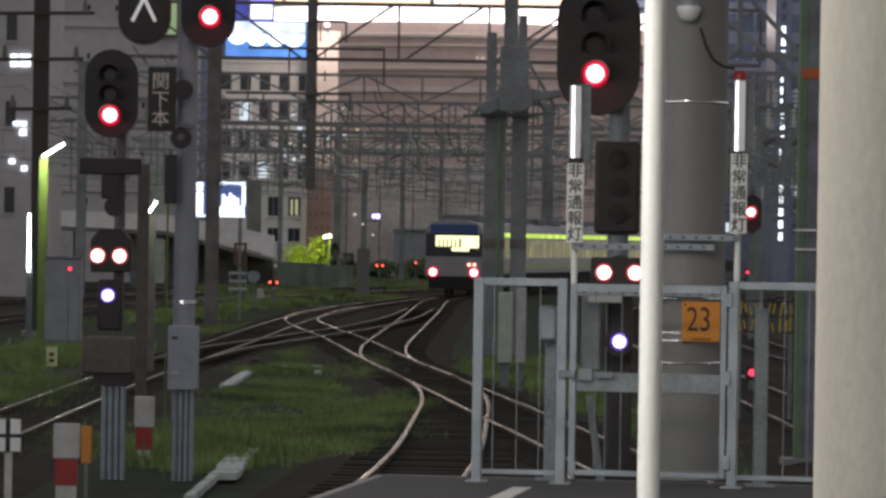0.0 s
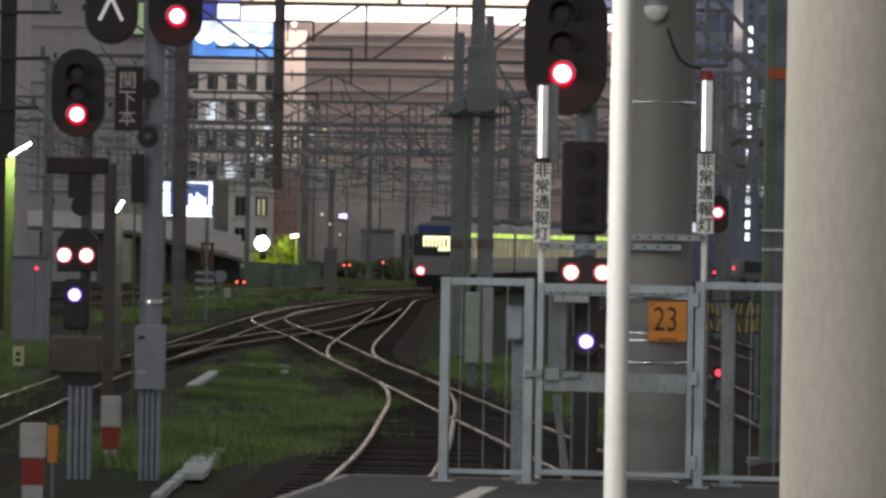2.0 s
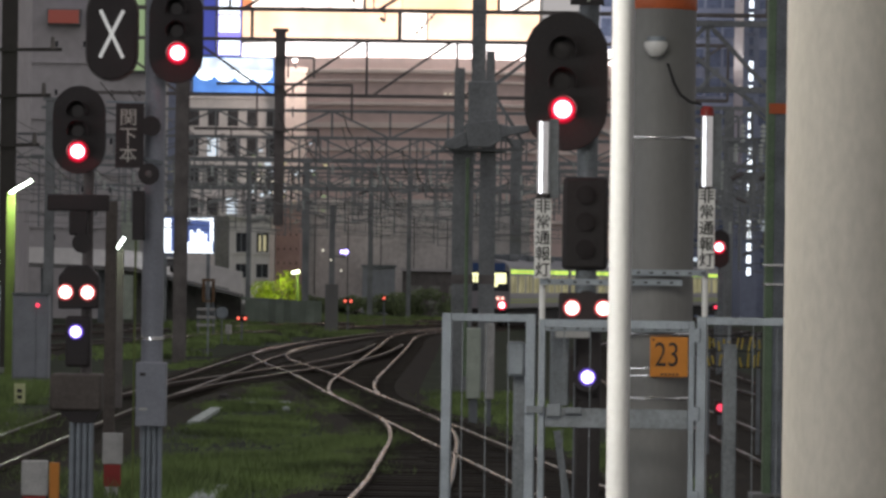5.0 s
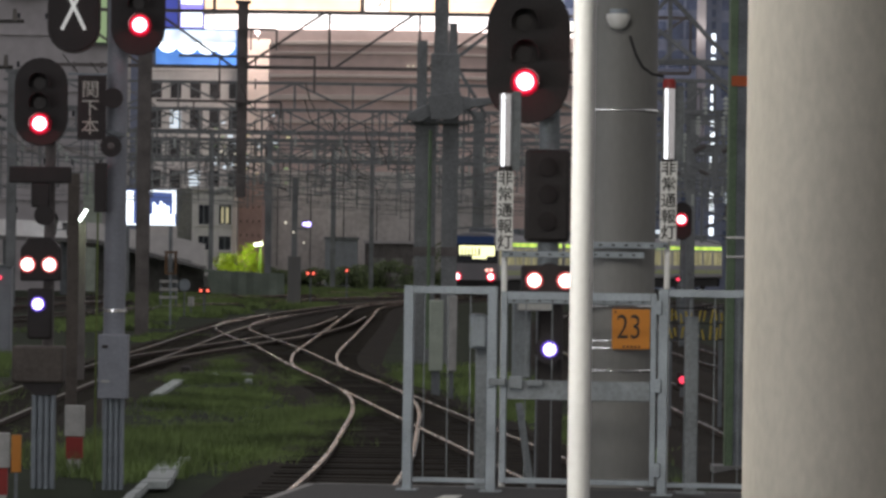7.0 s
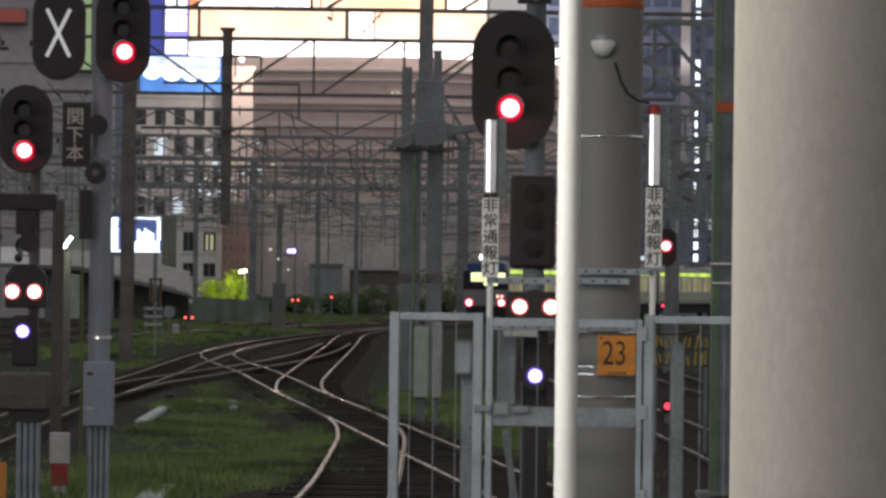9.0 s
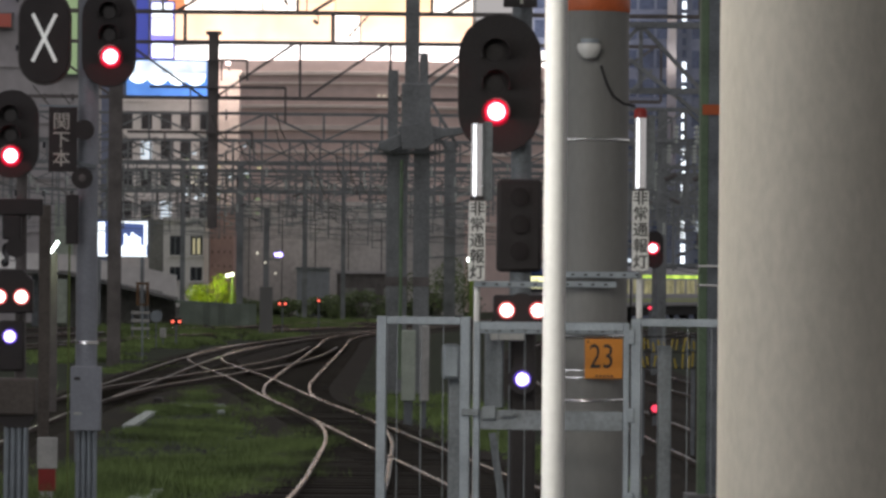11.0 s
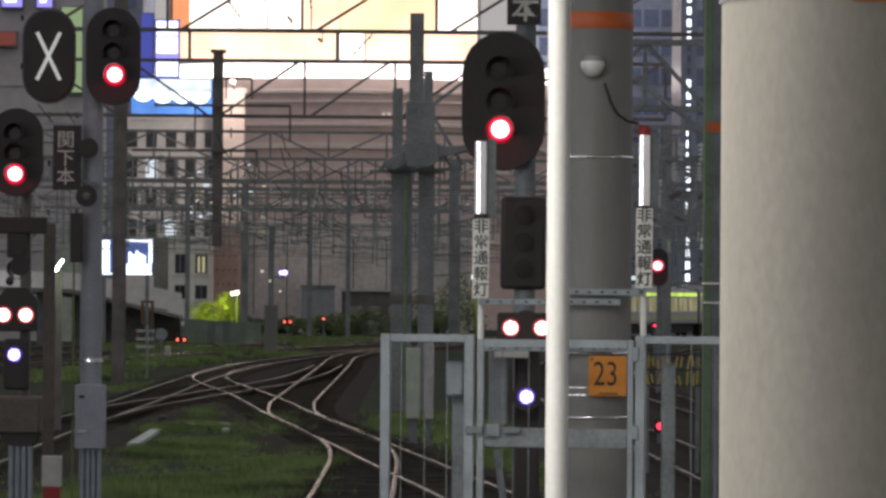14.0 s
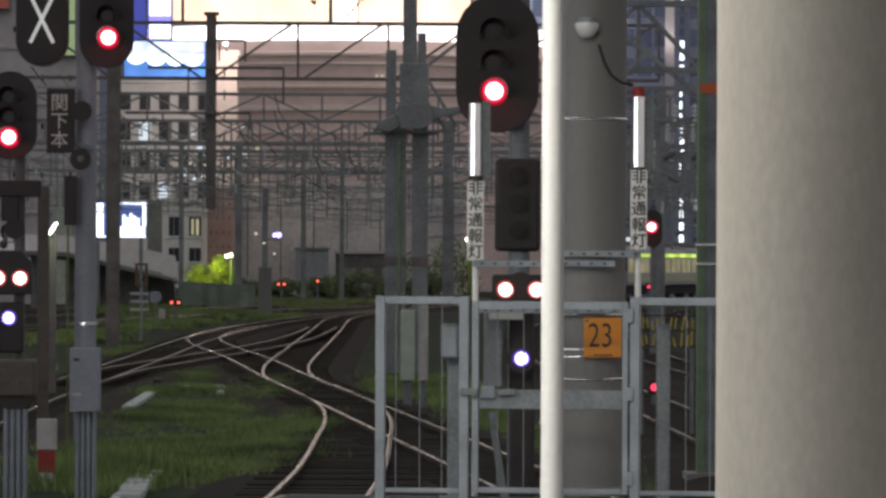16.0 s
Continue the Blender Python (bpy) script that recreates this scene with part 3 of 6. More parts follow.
part("horn", rod(B(), (-3.844, LY + 0.1, 3), (-3.844, LY - 0.12, 3), 0.07, 0.12, 20), BLACK, sl)
part("lamp_case", plate(B(), [(-4.124, 2.228), (-3.654, 2.235), (-3.658, 2.612), (-3.774, 2.743), (-4.025, 2.739), (-4.128, 2.605)], LY - 0.02, LY + 0.2), BLACK, sl, bevel=0.02)
for xx in (-4.04, -3.782):
    haloed_lamp(sl, xx, LY - 0.021, 2.423, 0.099, GLOW_WARM, GLOW_WARM_HALO, "glowing warm white lamp")
part("violet_case", box(B(), -4.038, -3.747, LY, LY + 0.2, 1.55, 2.145), BLACK, sl, bevel=0.03)
haloed_lamp(sl, -3.914, LY - 0.001, 1.96, 0.093, GLOW_VIOLET, GLOW_VIOLET_HALO, "glowing violet white lamp")
part("apparatus_case", box(B(), -4.201, -3.605, LY - 0.1, LY + 0.35, 1.041, 1.471), BROWN_DARK, sl, bevel=0.03)
part("hopper", plate(B(), [(-3.93, 0.894), (-3.692, 0.898), (-3.602, 1.045), (-4.105, 1.037)], LY - 0.05, LY + 0.3), BLACK, sl)


def fluted_post(th, x0, x1, y, z0, z1):
    n = 4
    w = (x1 - x0) / n
    for k in range(n):
        part("flute", rod(B(), (x0 + w * (k + 0.5), y, z0), (x0 + w * (k + 0.5), y, z1), w * 0.46, w * 0.46, 14), GALV, th, "grey cable conduit")
    part("core", box(B(), x0 + 0.01, x1 - 0.01, y + 0.01, y + 0.12, z0, z1 - 0.005), BROWN, th)


fluted_post(sl, -3.976, -3.685, LY, -0.2, 0.902)

sm = thing("route_signal", (-2.996, LY, -0.2), "tall signal mast with lit cross indicator, red signal and lettered plate", "railway signal")
part("mast", rod(B(), (-3.036, LY + 0.2, 0.5), (-3.036, LY + 0.2, 6.359), 0.13, 0.12, 20), CAB_BOX, sm, "grey steel mast")
ind = oval_plate(sm, -3.545, LY, 4.923, 5.994, 0.291, "indicator_plate")
bm = B()
for sgn in (-1, 1):
    bar(bm, (-3.545 - sgn * 0.135, LY - 0.012, 5.174), (-3.545 + sgn * 0.135, LY - 0.012, 5.73), 0.02, 0.042)
part("cross_stroke", bm, GLOW_X, ind, "white lit cross")
part("rim", plate(B(), capsule(-3.545, 4.897, 6.021, 0.311), LY + 0.051, LY + 0.12), BROWN, ind)
bp = oval_plate(sm, -2.791, LY, 4.882, 6.033, 0.318)
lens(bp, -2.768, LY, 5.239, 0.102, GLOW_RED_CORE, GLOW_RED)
lens(bp, -2.785, LY, 5.491, 0.095, DARK_LENS, None)
lens(bp, -2.789, LY, 5.755, 0.095, DARK_LENS, None)
rp = part("name_plate", box(B(), -3.48, -3.149, LY - 0.05, LY - 0.02, 3.888, 4.642), BLACK, sm, "black plate with pale characters")
for k, ch in enumerate("\u95a2\u4e0b\u672c"):
    letters("character", ch, 0.215, (-3.331, LY - 0.055, 4.463 - 0.215 * k), PALE_INK, rp, "", 0.002)
part("plate_frame", bar(B(), (-3.599, 43, 4.658), (-3.129, 43, 4.652), 0.03, 0.03), GALV, sm)
part("speaker_bell", rod(B(), (-3.076, LY + 0.05, 3.812), (-3.076, LY - 0.18, 3.812), 0.06, 0.125, 24), BLACK, sm)
part("speaker_throat", rod(B(), (-3.076, LY - 0.181, 3.812), (-3.076, LY - 0.2, 3.812), 0.045, 0.03, 20), BROWN, sm)
part("speaker_bell", rod(B(), (-3.065, LY + 0.05, 4.375), (-3.065, LY - 0.12, 4.375), 0.06, 0.12, 24), BLACK, sm)
part("bracket", bar(B(), (-3.228, 43.05, 4.01), (-2.929, 43.05, 3.949), 0.05, 0.05), GALV_DARK, sm)
part("side_case", box(B(), -3.267, -3.128, LY - 0.1, LY + 0.05, 3.043, 3.619), BLACK, sm, bevel=0.01)
part("control_box", box(B(), -3.195, -2.844, LY - 0.15, LY + 0.1, 0.869, 1.617), CAB_BOX, sm, "grey steel control box", bevel=0.012)
part("box_latch", box(B(), -3.146, -3.08, LY - 0.17, LY - 0.152, 1.463, 1.496), BLACK, sm)
part("box_latch", box(B(), -3.153, -3.06, LY - 0.17, LY - 0.152, 1.06, 1.086), WHITE_WORN, sm)
part("collar", lathe(B(), [(0.14, 1.875), (0.14, 1.914)], -3.026, LY + 0.2, 20), STRAP, sm)
fluted_post(sm, -3.142, -2.884, LY, -0.2, 0.869)
part("guard_wire", rod(B(), (-3.221, LY - 0.1, -0.2), (-3.221, LY - 0.1, 3.036), 0.012, 0.012, 8), GREEN_POST, sm, "thin yellow green conduit")


# ---- small track-side markers ----
def marker(x0, x1, y, z1, split, lab):
    th = thing("track_marker", ((x0 + x1) / 2, y, -0.2), lab, "marker post", "track markers")
    part("white_head", box(B(), x0, x1, y - 0.05, y + 0.05, split, z1), WHITE_WORN, th, bevel=0.012)
    part("red_band", box(B(), x0 + 0.02, x1 - 0.02, y - 0.045, y + 0.045, split - 0.28, split - 0.002), RED_PAINT, th, "red painted band")
    part("foot", box(B(), x0 + 0.03, x1 - 0.03, y - 0.04, y + 0.04, -0.2, split - 0.282), WHITE_WORN, th)


marker(-4.049, -3.777, 38.5, 0.681, 0.314, "white and red striped marker post in gravel")
marker(-3.831, -3.583, 46, 0.652, 0.263, "white and red marker post beside signal")
th = thing("orange_marker", (-3.855, 40, -0.2), "small orange marker board beside striped post", "marker post")
part("board", box(B(), -3.905, -3.8, 39.97, 40.03, 0.177, 0.583), ORANGE, th, bevel=0.006)
part("stake", box(B(), -3.868, -3.837, 39.98, 40.02, -0.2, 0.17), GALV_DARK, th)
th = thing("cross_marker", (-3.988, 34, -0.2), "white four-square marker board on a pale stake", "marker post")
for x0, x1, za, zb in ((-4.075, -4.023, 0.808, 0.944), (-3.976, -3.882, 0.809, 0.945), (-4.075, -4.023, 0.646, 0.772), (-3.976, -3.882, 0.647, 0.773)):
    part("square", box(B(), x0 - (0.04 if x0 < -4.049 else 0), x1, 33.97, 33.99, za, zb), WHITE, th)
part("board", box(B(), -4.126, -3.88, 33.995, 34.02, 0.641, 0.944), INK, th)
part("stake", box(B(), -4.032, -3.964, 34.021, 34.06, -0.2, 0.944), WHITE_WORN, th)

# grey cabinet and lamp post
th = thing("relay_cabinet", (-9.411, 91.0, -0.2), "tall grey steel relay cabinet standing in grass", "cabinet")
part("body", box(B(), -9.855, -8.967, 91.0, 91.6, 0.0, 2.089), CAB_BOX, th, bevel=0.02)
part("door", box(B(), -9.805, -9.281, 90.98, 90.999, 0.06, 2.009), CAB_BOX, th, bevel=0.006)
part("door", box(B(), -9.261, -9.007, 90.98, 90.999, 0.06, 2.009), CAB_BOX, th, bevel=0.006)
part("cap", box(B(), -9.885, -8.937, 90.96, 91.64, 2.091, 2.139), GALV_DARK, th)
part("plinth", box(B(), -9.875, -8.947, 90.97, 91.63, -0.2, -0.001), COLUMN, th)
part("red_lamp", rod(B(), (-9.235, 90.979, 1.833), (-9.235, 90.94, 1.833), 0.05, 0.05, 12), GLOW_TAIL, th, "small red lamp")


def lamp_standard(x, y, z_top, w, m, lab, arm, light):
    th = thing("lamp_post", (x, y, -0.2), lab, "lamp post", "lamp posts")
    part("post", box(B(), x - w / 2, x + w / 2, y, y + w, -0.2, z_top), m, th, bevel=0.01)
    part("tube", rod(B(), (x + arm[0], y - 0.15, z_top + arm[1]), (x + arm[2], y - 0.15, z_top + arm[3]), 0.0004 * y, 0.0004 * y, 12), GLOW_TUBE, th, "glowing white tube")
    part("tube_holder", bar(B(), (x, y + 0.02, z_top - 0.06), (x + (arm[0] + arm[2]) / 2, y - 0.14, z_top + (arm[1] + arm[3]) / 2), 0.04, 0.04), m, th)
    if light:
        spot("yard_tube_light", (x + 0.4, y - 0.75, z_top + 0.1), light, (0.85, 1.0, 0.62), 0.12)
    return th


lamp_standard(-10.266, 94, 4.701, 0.22, GREEN_POST, "yellow green lamp post with slanting white tube", (0.0, -0.03, 0.54, 0.30), 330)
lamp_standard(-5.953, 75, 3.133, 0.15, BROWN, "yellow green lamp post glowing beside the signals", (-0.05, 0.02, 0.1, 0.25), 25)
lamp_standard(-10.697, 95, 2.307, 0.14, GALV_DARK, "slim grey lamp post with upright tube", (0.0, -0.6, 0.0, 0.9), 0)


tm = thing("tall_mast", (-11.458, 104, -0.2), "tall dark brown steel mast with short cross arms", "mast")
part("shaft", hsec(B(), -11.666, -11.250, 103.8, 104.2, -0.2, 11.5), BLACK, tm)
for z, l in ((6.2, 0.7), (7.6, 1.0), (8.9, 1.3)):
    part("cross_arm", bar(B(), (-11.666 - l, 103.75, z), (-11.250 + l, 103.75, z + 0.05), 0.1, 0.1), BLACK, tm)
    for px in (-11.666 - l * 0.8, -11.250 + l * 0.8):
        part("insulator", rod(B(), (px, 103.75, z + 0.05), (px, 103.75, z + 0.4), 0.08, 0.05, 10), BROWN, tm, "brown insulator")
part("base_block", box(B(), -11.866, -11.050, 103.6, 104.4, -0.2, -0.05), COLUMN, tm)

# unseen canopy beside and behind the viewer, added for its light
cn = thing("unseen_canopy", (-23, -12, -0.2), "unseen steel canopy with added glowing panels for reflections", "canopy")
part("roof", box(B(), -27, -21.5, -45, 22, 5.3, 5.45), GALV_DARK, cn)
part("platform", box(B(), -27, -21.6, -45, 22, -0.2, 1.1), COLUMN, cn)
for k in range(8):
    part("post", rod(B(), (-24.5, -42 + 8.6 * k, 1.104), (-24.5, -42 + 8.6 * k, 5.296), 0.12, 0.12, 14), GALV, cn)
# tall glowing panels, sized to streak the silver tubes and straps
for k in range(20):
    y = -43 + 3.2 * k
    part("lamp", box(B(), -22.2, -22.0, y, y + 2.7, 1.5, 5.15), GLOW_UNSEEN_PANEL, cn, "added glowing panel reflected in shiny metal")
    part("hanger", box(B(), -22.12, -22.08, y + 1.2, y + 1.26, 5.154, 5.296), GALV_DARK, cn)

# ---- tracks ----
def smooth(pts, step=1.0):
    """A gliding line through points."""
    p = [Vector((x, y, 0)) for x, y in pts]
    p = [2 * p[0] - p[1]] + p + [2 * p[-1] - p[-2]]
    out = []
    for a, b, c, d in zip(p, p[1:], p[2:], p[3:]):
        n = max(2, int((c - b).length / step))
        for k in range(n):
            t = k / n
            out.append(0.5 * (2 * b + (c - a) * t + (2 * a - 5 * b + 4 * c - d) * t * t + (3 * b - a - 3 * c + d) * t ** 3))
    out.append(p[-2])
    return out


TRAIN_START, TRAIN_HEAD, TRAIN_R = (-0.35, 162.0), 0.02, 240.0


def train_line(s):
    """Place and heading on the departing track, s metres past the start of its curve."""
    x0, y0 = TRAIN_START
    if s < 0:
        return x0 + s * math.sin(TRAIN_HEAD), y0 + s * math.cos(TRAIN_HEAD), TRAIN_HEAD
    h = TRAIN_HEAD + s / TRAIN_R
    return x0 + TRAIN_R * (math.cos(TRAIN_HEAD) - math.cos(h)), y0 + TRAIN_R * (math.sin(h) - math.sin(TRAIN_HEAD)), h


def offset(line, d):
    out = []
    for i, p in enumerate(line):
        t = (line[min(i + 1, len(line) - 1)] - line[max(i - 1, 0)]).normalized()
        out.append(p + Vector((t.y, -t.x, 0)) * d)
    return out


def sweep(bm, line, profile):
    """Carries a closed outline (across, up) along a line."""
    rings = []
    for i, p in enumerate(line):
        t = (line[min(i + 1, len(line) - 1)] - line[max(i - 1, 0)]).normalized()
        a = Vector((t.y, -t.x, 0))
        rings.append([bm.verts.new(p + a * u + Vector((0, 0, w))) for u, w in profile])
    k = len(profile)
    for r, s in zip(rings, rings[1:]):
        for j in range(k):
            bm.faces.new((r[j], r[(j + 1) % k], s[(j + 1) % k], s[j]))
    bm.faces.new(rings[0][::-1])
    bm.faces.new(rings[-1])
    return bm


WEB = [(-0.06, -0.15), (0.06, -0.15), (0.06, -0.135), (0.012, -0.12), (0.012, -0.04), (0.032, -0.035), (0.032, -0.012), (-0.032, -0.012), (-0.032, -0.035), (-0.012, -0.04), (-0.012, -0.12), (-0.06, -0.135)]
HEADS = [(-0.033, -0.0118), (0.033, -0.0118), (0.033, -0.004), (0.024, 0.0), (-0.024, 0.0), (-0.033, -0.004)]


def track(line, lab, seed, sleepers=True, near_to=0, head=None):
    th = thing("railway_track", (0, 0, -0.2), lab, "railway track", "yard tracks", "structure")
    for d in (-0.55, 0.55):
        r = part("rail", sweep(B(), offset(line, d), WEB), RAIL_WEB, th, "rusty rail with polished head")
        part("rail_head", sweep(B(), offset(line, d), HEADS), head or RAIL, r, "worn shiny running surface")
    if not sleepers:
        return th
    rnd = random.Random(seed)
    part("ballast_bed", sweep(B(), line, [(-1.75, -0.21), (1.75, -0.21), (1.2, -0.095 + 0.0012 * seed), (-1.2, -0.095 + 0.0012 * seed)]), BALLAST, th, "oil-dark brown ballast")
    bm = B()
    near = []
    gone = 0.0
    for a, b in zip(line, line[1:]):
        d = (b - a).length
        t = (b - a).normalized()
        n = Vector((t.y, -t.x, 0))
        while gone < d:
            c = a + t * gone
            if c.y < near_to:
                near.append((c, math.atan2(t.x, t.y)))
                gone += 0.62
                continue
            q = [c + n * u * (1.05 + rnd.uniform(-0.04, 0.04)) + t * w * 0.11 for u, w in ((-1, -1), (1, -1), (1, 1), (-1, 1))]
            top = [bm.verts.new((v.x, v.y, -0.08)) for v in q]
            low = [bm.verts.new((v.x, v.y, -0.21)) for v in q]
            bm.faces.new(top)
            for k in range(4):
                bm.faces.new((low[k], low[(k + 1) % 4], top[(k + 1) % 4], top[k]))
            gone += 0.62
        gone -= d
    if near_to:
        unit = bpy.data.meshes.new("sleeper")
        ub = box(B(), -1.05, 1.05, -0.11, 0.11, -0.21, -0.08)
        bmesh.ops.recalc_face_normals(ub, faces=ub.faces)
        ub.to_mesh(unit)
        ub.free()
        unit.materials.append(SLEEPER)
        for c, h in near:
            o = new("sleeper", unit)
            o.parent = th
            o.matrix_basis = Matrix.Translation(Vector((c.x, c.y, 0.2 + rnd.uniform(-0.006, 0.006)))) @ Matrix.Rotation(-h + rnd.uniform(-0.012, 0.012), 4, "Z")
    ob = part("sleepers", bm, SLEEPER, th, "dark timber sleepers half sunk in ballast")
    tagged(ob, kind="stuff")
    return th


curve_pts = [train_line(s)[:2] for s in range(0, 190, 12)]
T1 = smooth([(-0.75, 28), (-0.45, 38), (-0.2, 43), (0.0, 48), (0.16, 55.6), (0.24, 61), (0.12, 67), (-0.35, 73.5), (-1.2, 83), (-1.42, 90), (-1.39, 97.5), (-1.0, 120), (-0.62, 143)] + curve_pts)
T2 = smooth([(4.1, 22), (3.3, 32), (1.85, 48.6), (0.62, 62.4), (-0.32, 73), (-1.25, 83), (-2.66, 100), (-3.8, 111), (-4.62, 121), (-4.75, 130), (-4.35, 140), (-3.7, 148)])
TF = smooth([(-6.3, 30), (-6.2, 45), (-6.12, 57), (-6.0, 72), (-5.74, 82), (-5.4, 97), (-5.12, 112.6), (-4.78, 125), (-3.75, 146), (-2.2, 164.5), (-0.2, 180.5), (3.6, 202), (10, 230), (22, 265)])
TA = smooth([(-5.86, 79), (-5.36, 88.6), (-4.8, 93.8), (-4.08, 99.6), (-3.2, 107), (-2.72, 111), (-2.0, 119), (-1.35, 130), (-0.85, 145)])
track(T1, "curving railway track with rusty rails through the yard", 1, near_to=100)
track(T2, "railway crossover track with worn shiny rails", 2, near_to=100)
track(TF, "railway track bending away past the masts", 3, head=RAIL_DULL)
track(TA, "diverging railway track with dull rails beside the signals", 4, head=RAIL_DULL)
TG = smooth([(-15.5, 50), (-15, 90), (-13.6, 125), (-10, 160), (-3, 195), (8, 230), (26, 270)])
track(TG, "far yard track curving behind the masts", 5)
TH = smooth([(-21, 70), (-20, 110), (-17, 150), (-10, 190), (2, 228), (20, 268)])
track(TH, "far yard track curving behind the masts", 6)
TI = smooth([(-32, 120), (-27, 150), (-18, 185), (-4, 222), (14, 262)])
track(TI, "far yard track curving behind the masts", 7)
TJ = smooth([(5.9, 30), (5.75, 60), (5.6, 85), (5.9, 110), (7.5, 140), (11, 175), (18, 215)])
track(TJ, "railway track beyond the platform fence", 8)
TK = smooth([(9.9, 40), (9.2, 70), (8.6, 95), (9.2, 125), (12.5, 160), (19, 200)])
track(TK, "railway track beyond the platform fence", 9)

# ---- train ----
def build_train_car(tail, cab_front):
    car = thing("train_car", (0, 0, 0), "silver and blue commuter train car with lit windows", "train car", "train cars")
    L2, WID = 8.75, 1.42
    prof = [(-WID, 1.0), (-WID, 3.05), (-1.34, 3.35), (-1.1, 3.58), (-0.6, 3.70), (0, 3.74), (0.6, 3.70), (1.1, 3.58), (1.34, 3.35), (WID, 3.05), (WID, 1.0), (1.3, 0.92), (-1.3, 0.92)]
    bm = B()
    rings = [[bm.verts.new((x, y, z)) for x, z in prof] for y in (-L2, L2)]
    k = len(prof)
    for j in range(k):
        bm.faces.new((rings[0][j], rings[0][(j + 1) % k], rings[1][(j + 1) % k], rings[1][j]))
    bm.faces.new(rings[0][::-1])
    bm.faces.new(rings[1])
    part("body", bm, CREAM, car, "silver body shell", True, 0.05)
    part("underframe", box(B(), -1.2, 1.2, -L2 + 0.4, L2 - 0.4, 0.35, 0.91), UNDERFLOOR, car, "dark underfloor equipment", True)
    for y in (-6.9, -4.8, 4.8, 6.9):
        for x in (-0.55, 0.55):
            part("wheel", rod(B(), (x - 0.06, y, 0.43), (x + 0.06, y, 0.43), 0.43, 0.43, 20), UNDERFLOOR, car, "", True)
    for side in (-1, 1):
        x = side * WID
        # glowing yellow green band along the upper body side
        part("roof_band", box(B(), min(x, x + side * 0.012), max(x, x + side * 0.012), -L2 + 0.3, L2 - 0.3, 2.92, 3.14), GLOW_BAND_G, car, "glowing yellow green upper band", True)
        part("waist_stripe", box(B(), min(x, x + side * 0.01), max(x, x + side * 0.01), -L2 + 0.2, L2 - 0.2, 1.30, 1.36), STRIPE, car, "yellow green stripe", True)
        part("waist_stripe", box(B(), min(x, x + side * 0.01), max(x, x + side * 0.01), -L2 + 0.2, L2 - 0.2, 1.46, 1.51), STRIPE, car, "yellow green stripe", True)
        for j in range(8):
            y = -L2 + 1.1 + j * 2.18
            part("window", box(B(), min(x, x + side * 0.008), max(x, x + side * 0.008), y - 0.85, y + 0.85, 1.85, 2.8), CABIN_PANE, car, "lit window", True)
            part("window_bar", box(B(), min(x, x + side * 0.016), max(x, x + side * 0.016), y - 0.03, y + 0.03, 1.85, 2.8), UNDERFLOOR, car, "", True)
            part("window_bar", box(B(), min(x, x + side * 0.016), max(x, x + side * 0.016), y + 0.42, y + 0.46, 1.85, 2.8), UNDERFLOOR, car, "", True)
    for y in (-5, 0.5, 5.5):
        part("roof_unit", box(B(), -0.9, 0.9, y - 1.4, y + 1.4, 3.66, 4.0), GALV_DARK, car, "grey roof cooling unit", True, 0.06)
    for sgn, on in ((-1, tail), (1, cab_front)):
        y = sgn * L2
        a, b = sorted((y, y + sgn * 0.05))
        if on:
            part("end_frame", box(B(), -1.38, 1.38, a, b, 1.95, 3.05), DARK_GLASS, car, "dark end window band", True, 0.02)
            part("end_blue_panel", box(B(), -1.15, 1.15, a, b, 3.06, 3.5), BLUE_BODY, car, "blue panel above end window", True, 0.02)
            y2 = y + sgn * 0.052
            a2, b2 = sorted((y2, y2 + sgn * 0.02))
            if sgn < 0:
                for j in range(6):
                    x0 = -0.88 + 0.2 * j
                    part("end_window", box(B(), x0, x0 + 0.13, a2, b2, 2.42, 2.94), GLOW_CABIN, car, "bright lit pane", True)
                part("end_window", box(B(), -0.88, 1.22, a2 - 0.004, b2 - 0.006, 2.80, 2.95), GLOW_CABIN, car, "bright lit pane", True)
                part("end_window", box(B(), 0.36, 1.22, a2 - 0.004, b2 - 0.006, 2.36, 2.798), GLOW_CABIN, car, "bright lit pane", True)
                part("end_window", box(B(), -0.1, 0.75, a2 - 0.008, b2 - 0.01, 2.20, 2.38), GLOW_CABIN, car, "bright lit pane", True)
                for x in (-1.0, 1.0):
                    part("tail_lamp", rod(B(), (x, y2, 1.17), (x, y2 - 0.03, 1.17), 0.26, 0.24, 20), GLOW_RED, car, "glowing red tail lamp", True)
                    part("lamp_core", rod(B(), (x, y2 - 0.031, 1.17), (x, y2 - 0.05, 1.17), 0.17, 0.15, 20), GLOW_RED_CORE, car, "white hot lamp centre", True)
                for x in (0.76, 1.02):
                    part("marker_lamp", rod(B(), (x, y2, 1.55), (x, y2 - 0.03, 1.55), 0.09, 0.085, 14), GLOW_MARK_HOT, car, "small red lamp", True)
            else:
                part("end_window", box(B(), -1.0, 1.0, a2, b2, 2.1, 2.9), DARK_GLASS, car, "dark end window", True)
            part("coupler", rod(B(), (0, y, 0.8), (0, y + sgn * 0.25, 0.8), 0.12, 0.1, 12), UNDERFLOOR, car, "", True)
            part("skirt", box(B(), -1.2, 1.2, a, b, 0.35, 0.98), UNDERFLOOR, car, "dark skirt", True)
        else:
            part("gangway", box(B(), -0.5, 0.5, a, b + 0.0, 1.0, 3.0), UNDERFLOOR, car, "dark gangway bellows", True)
    return car


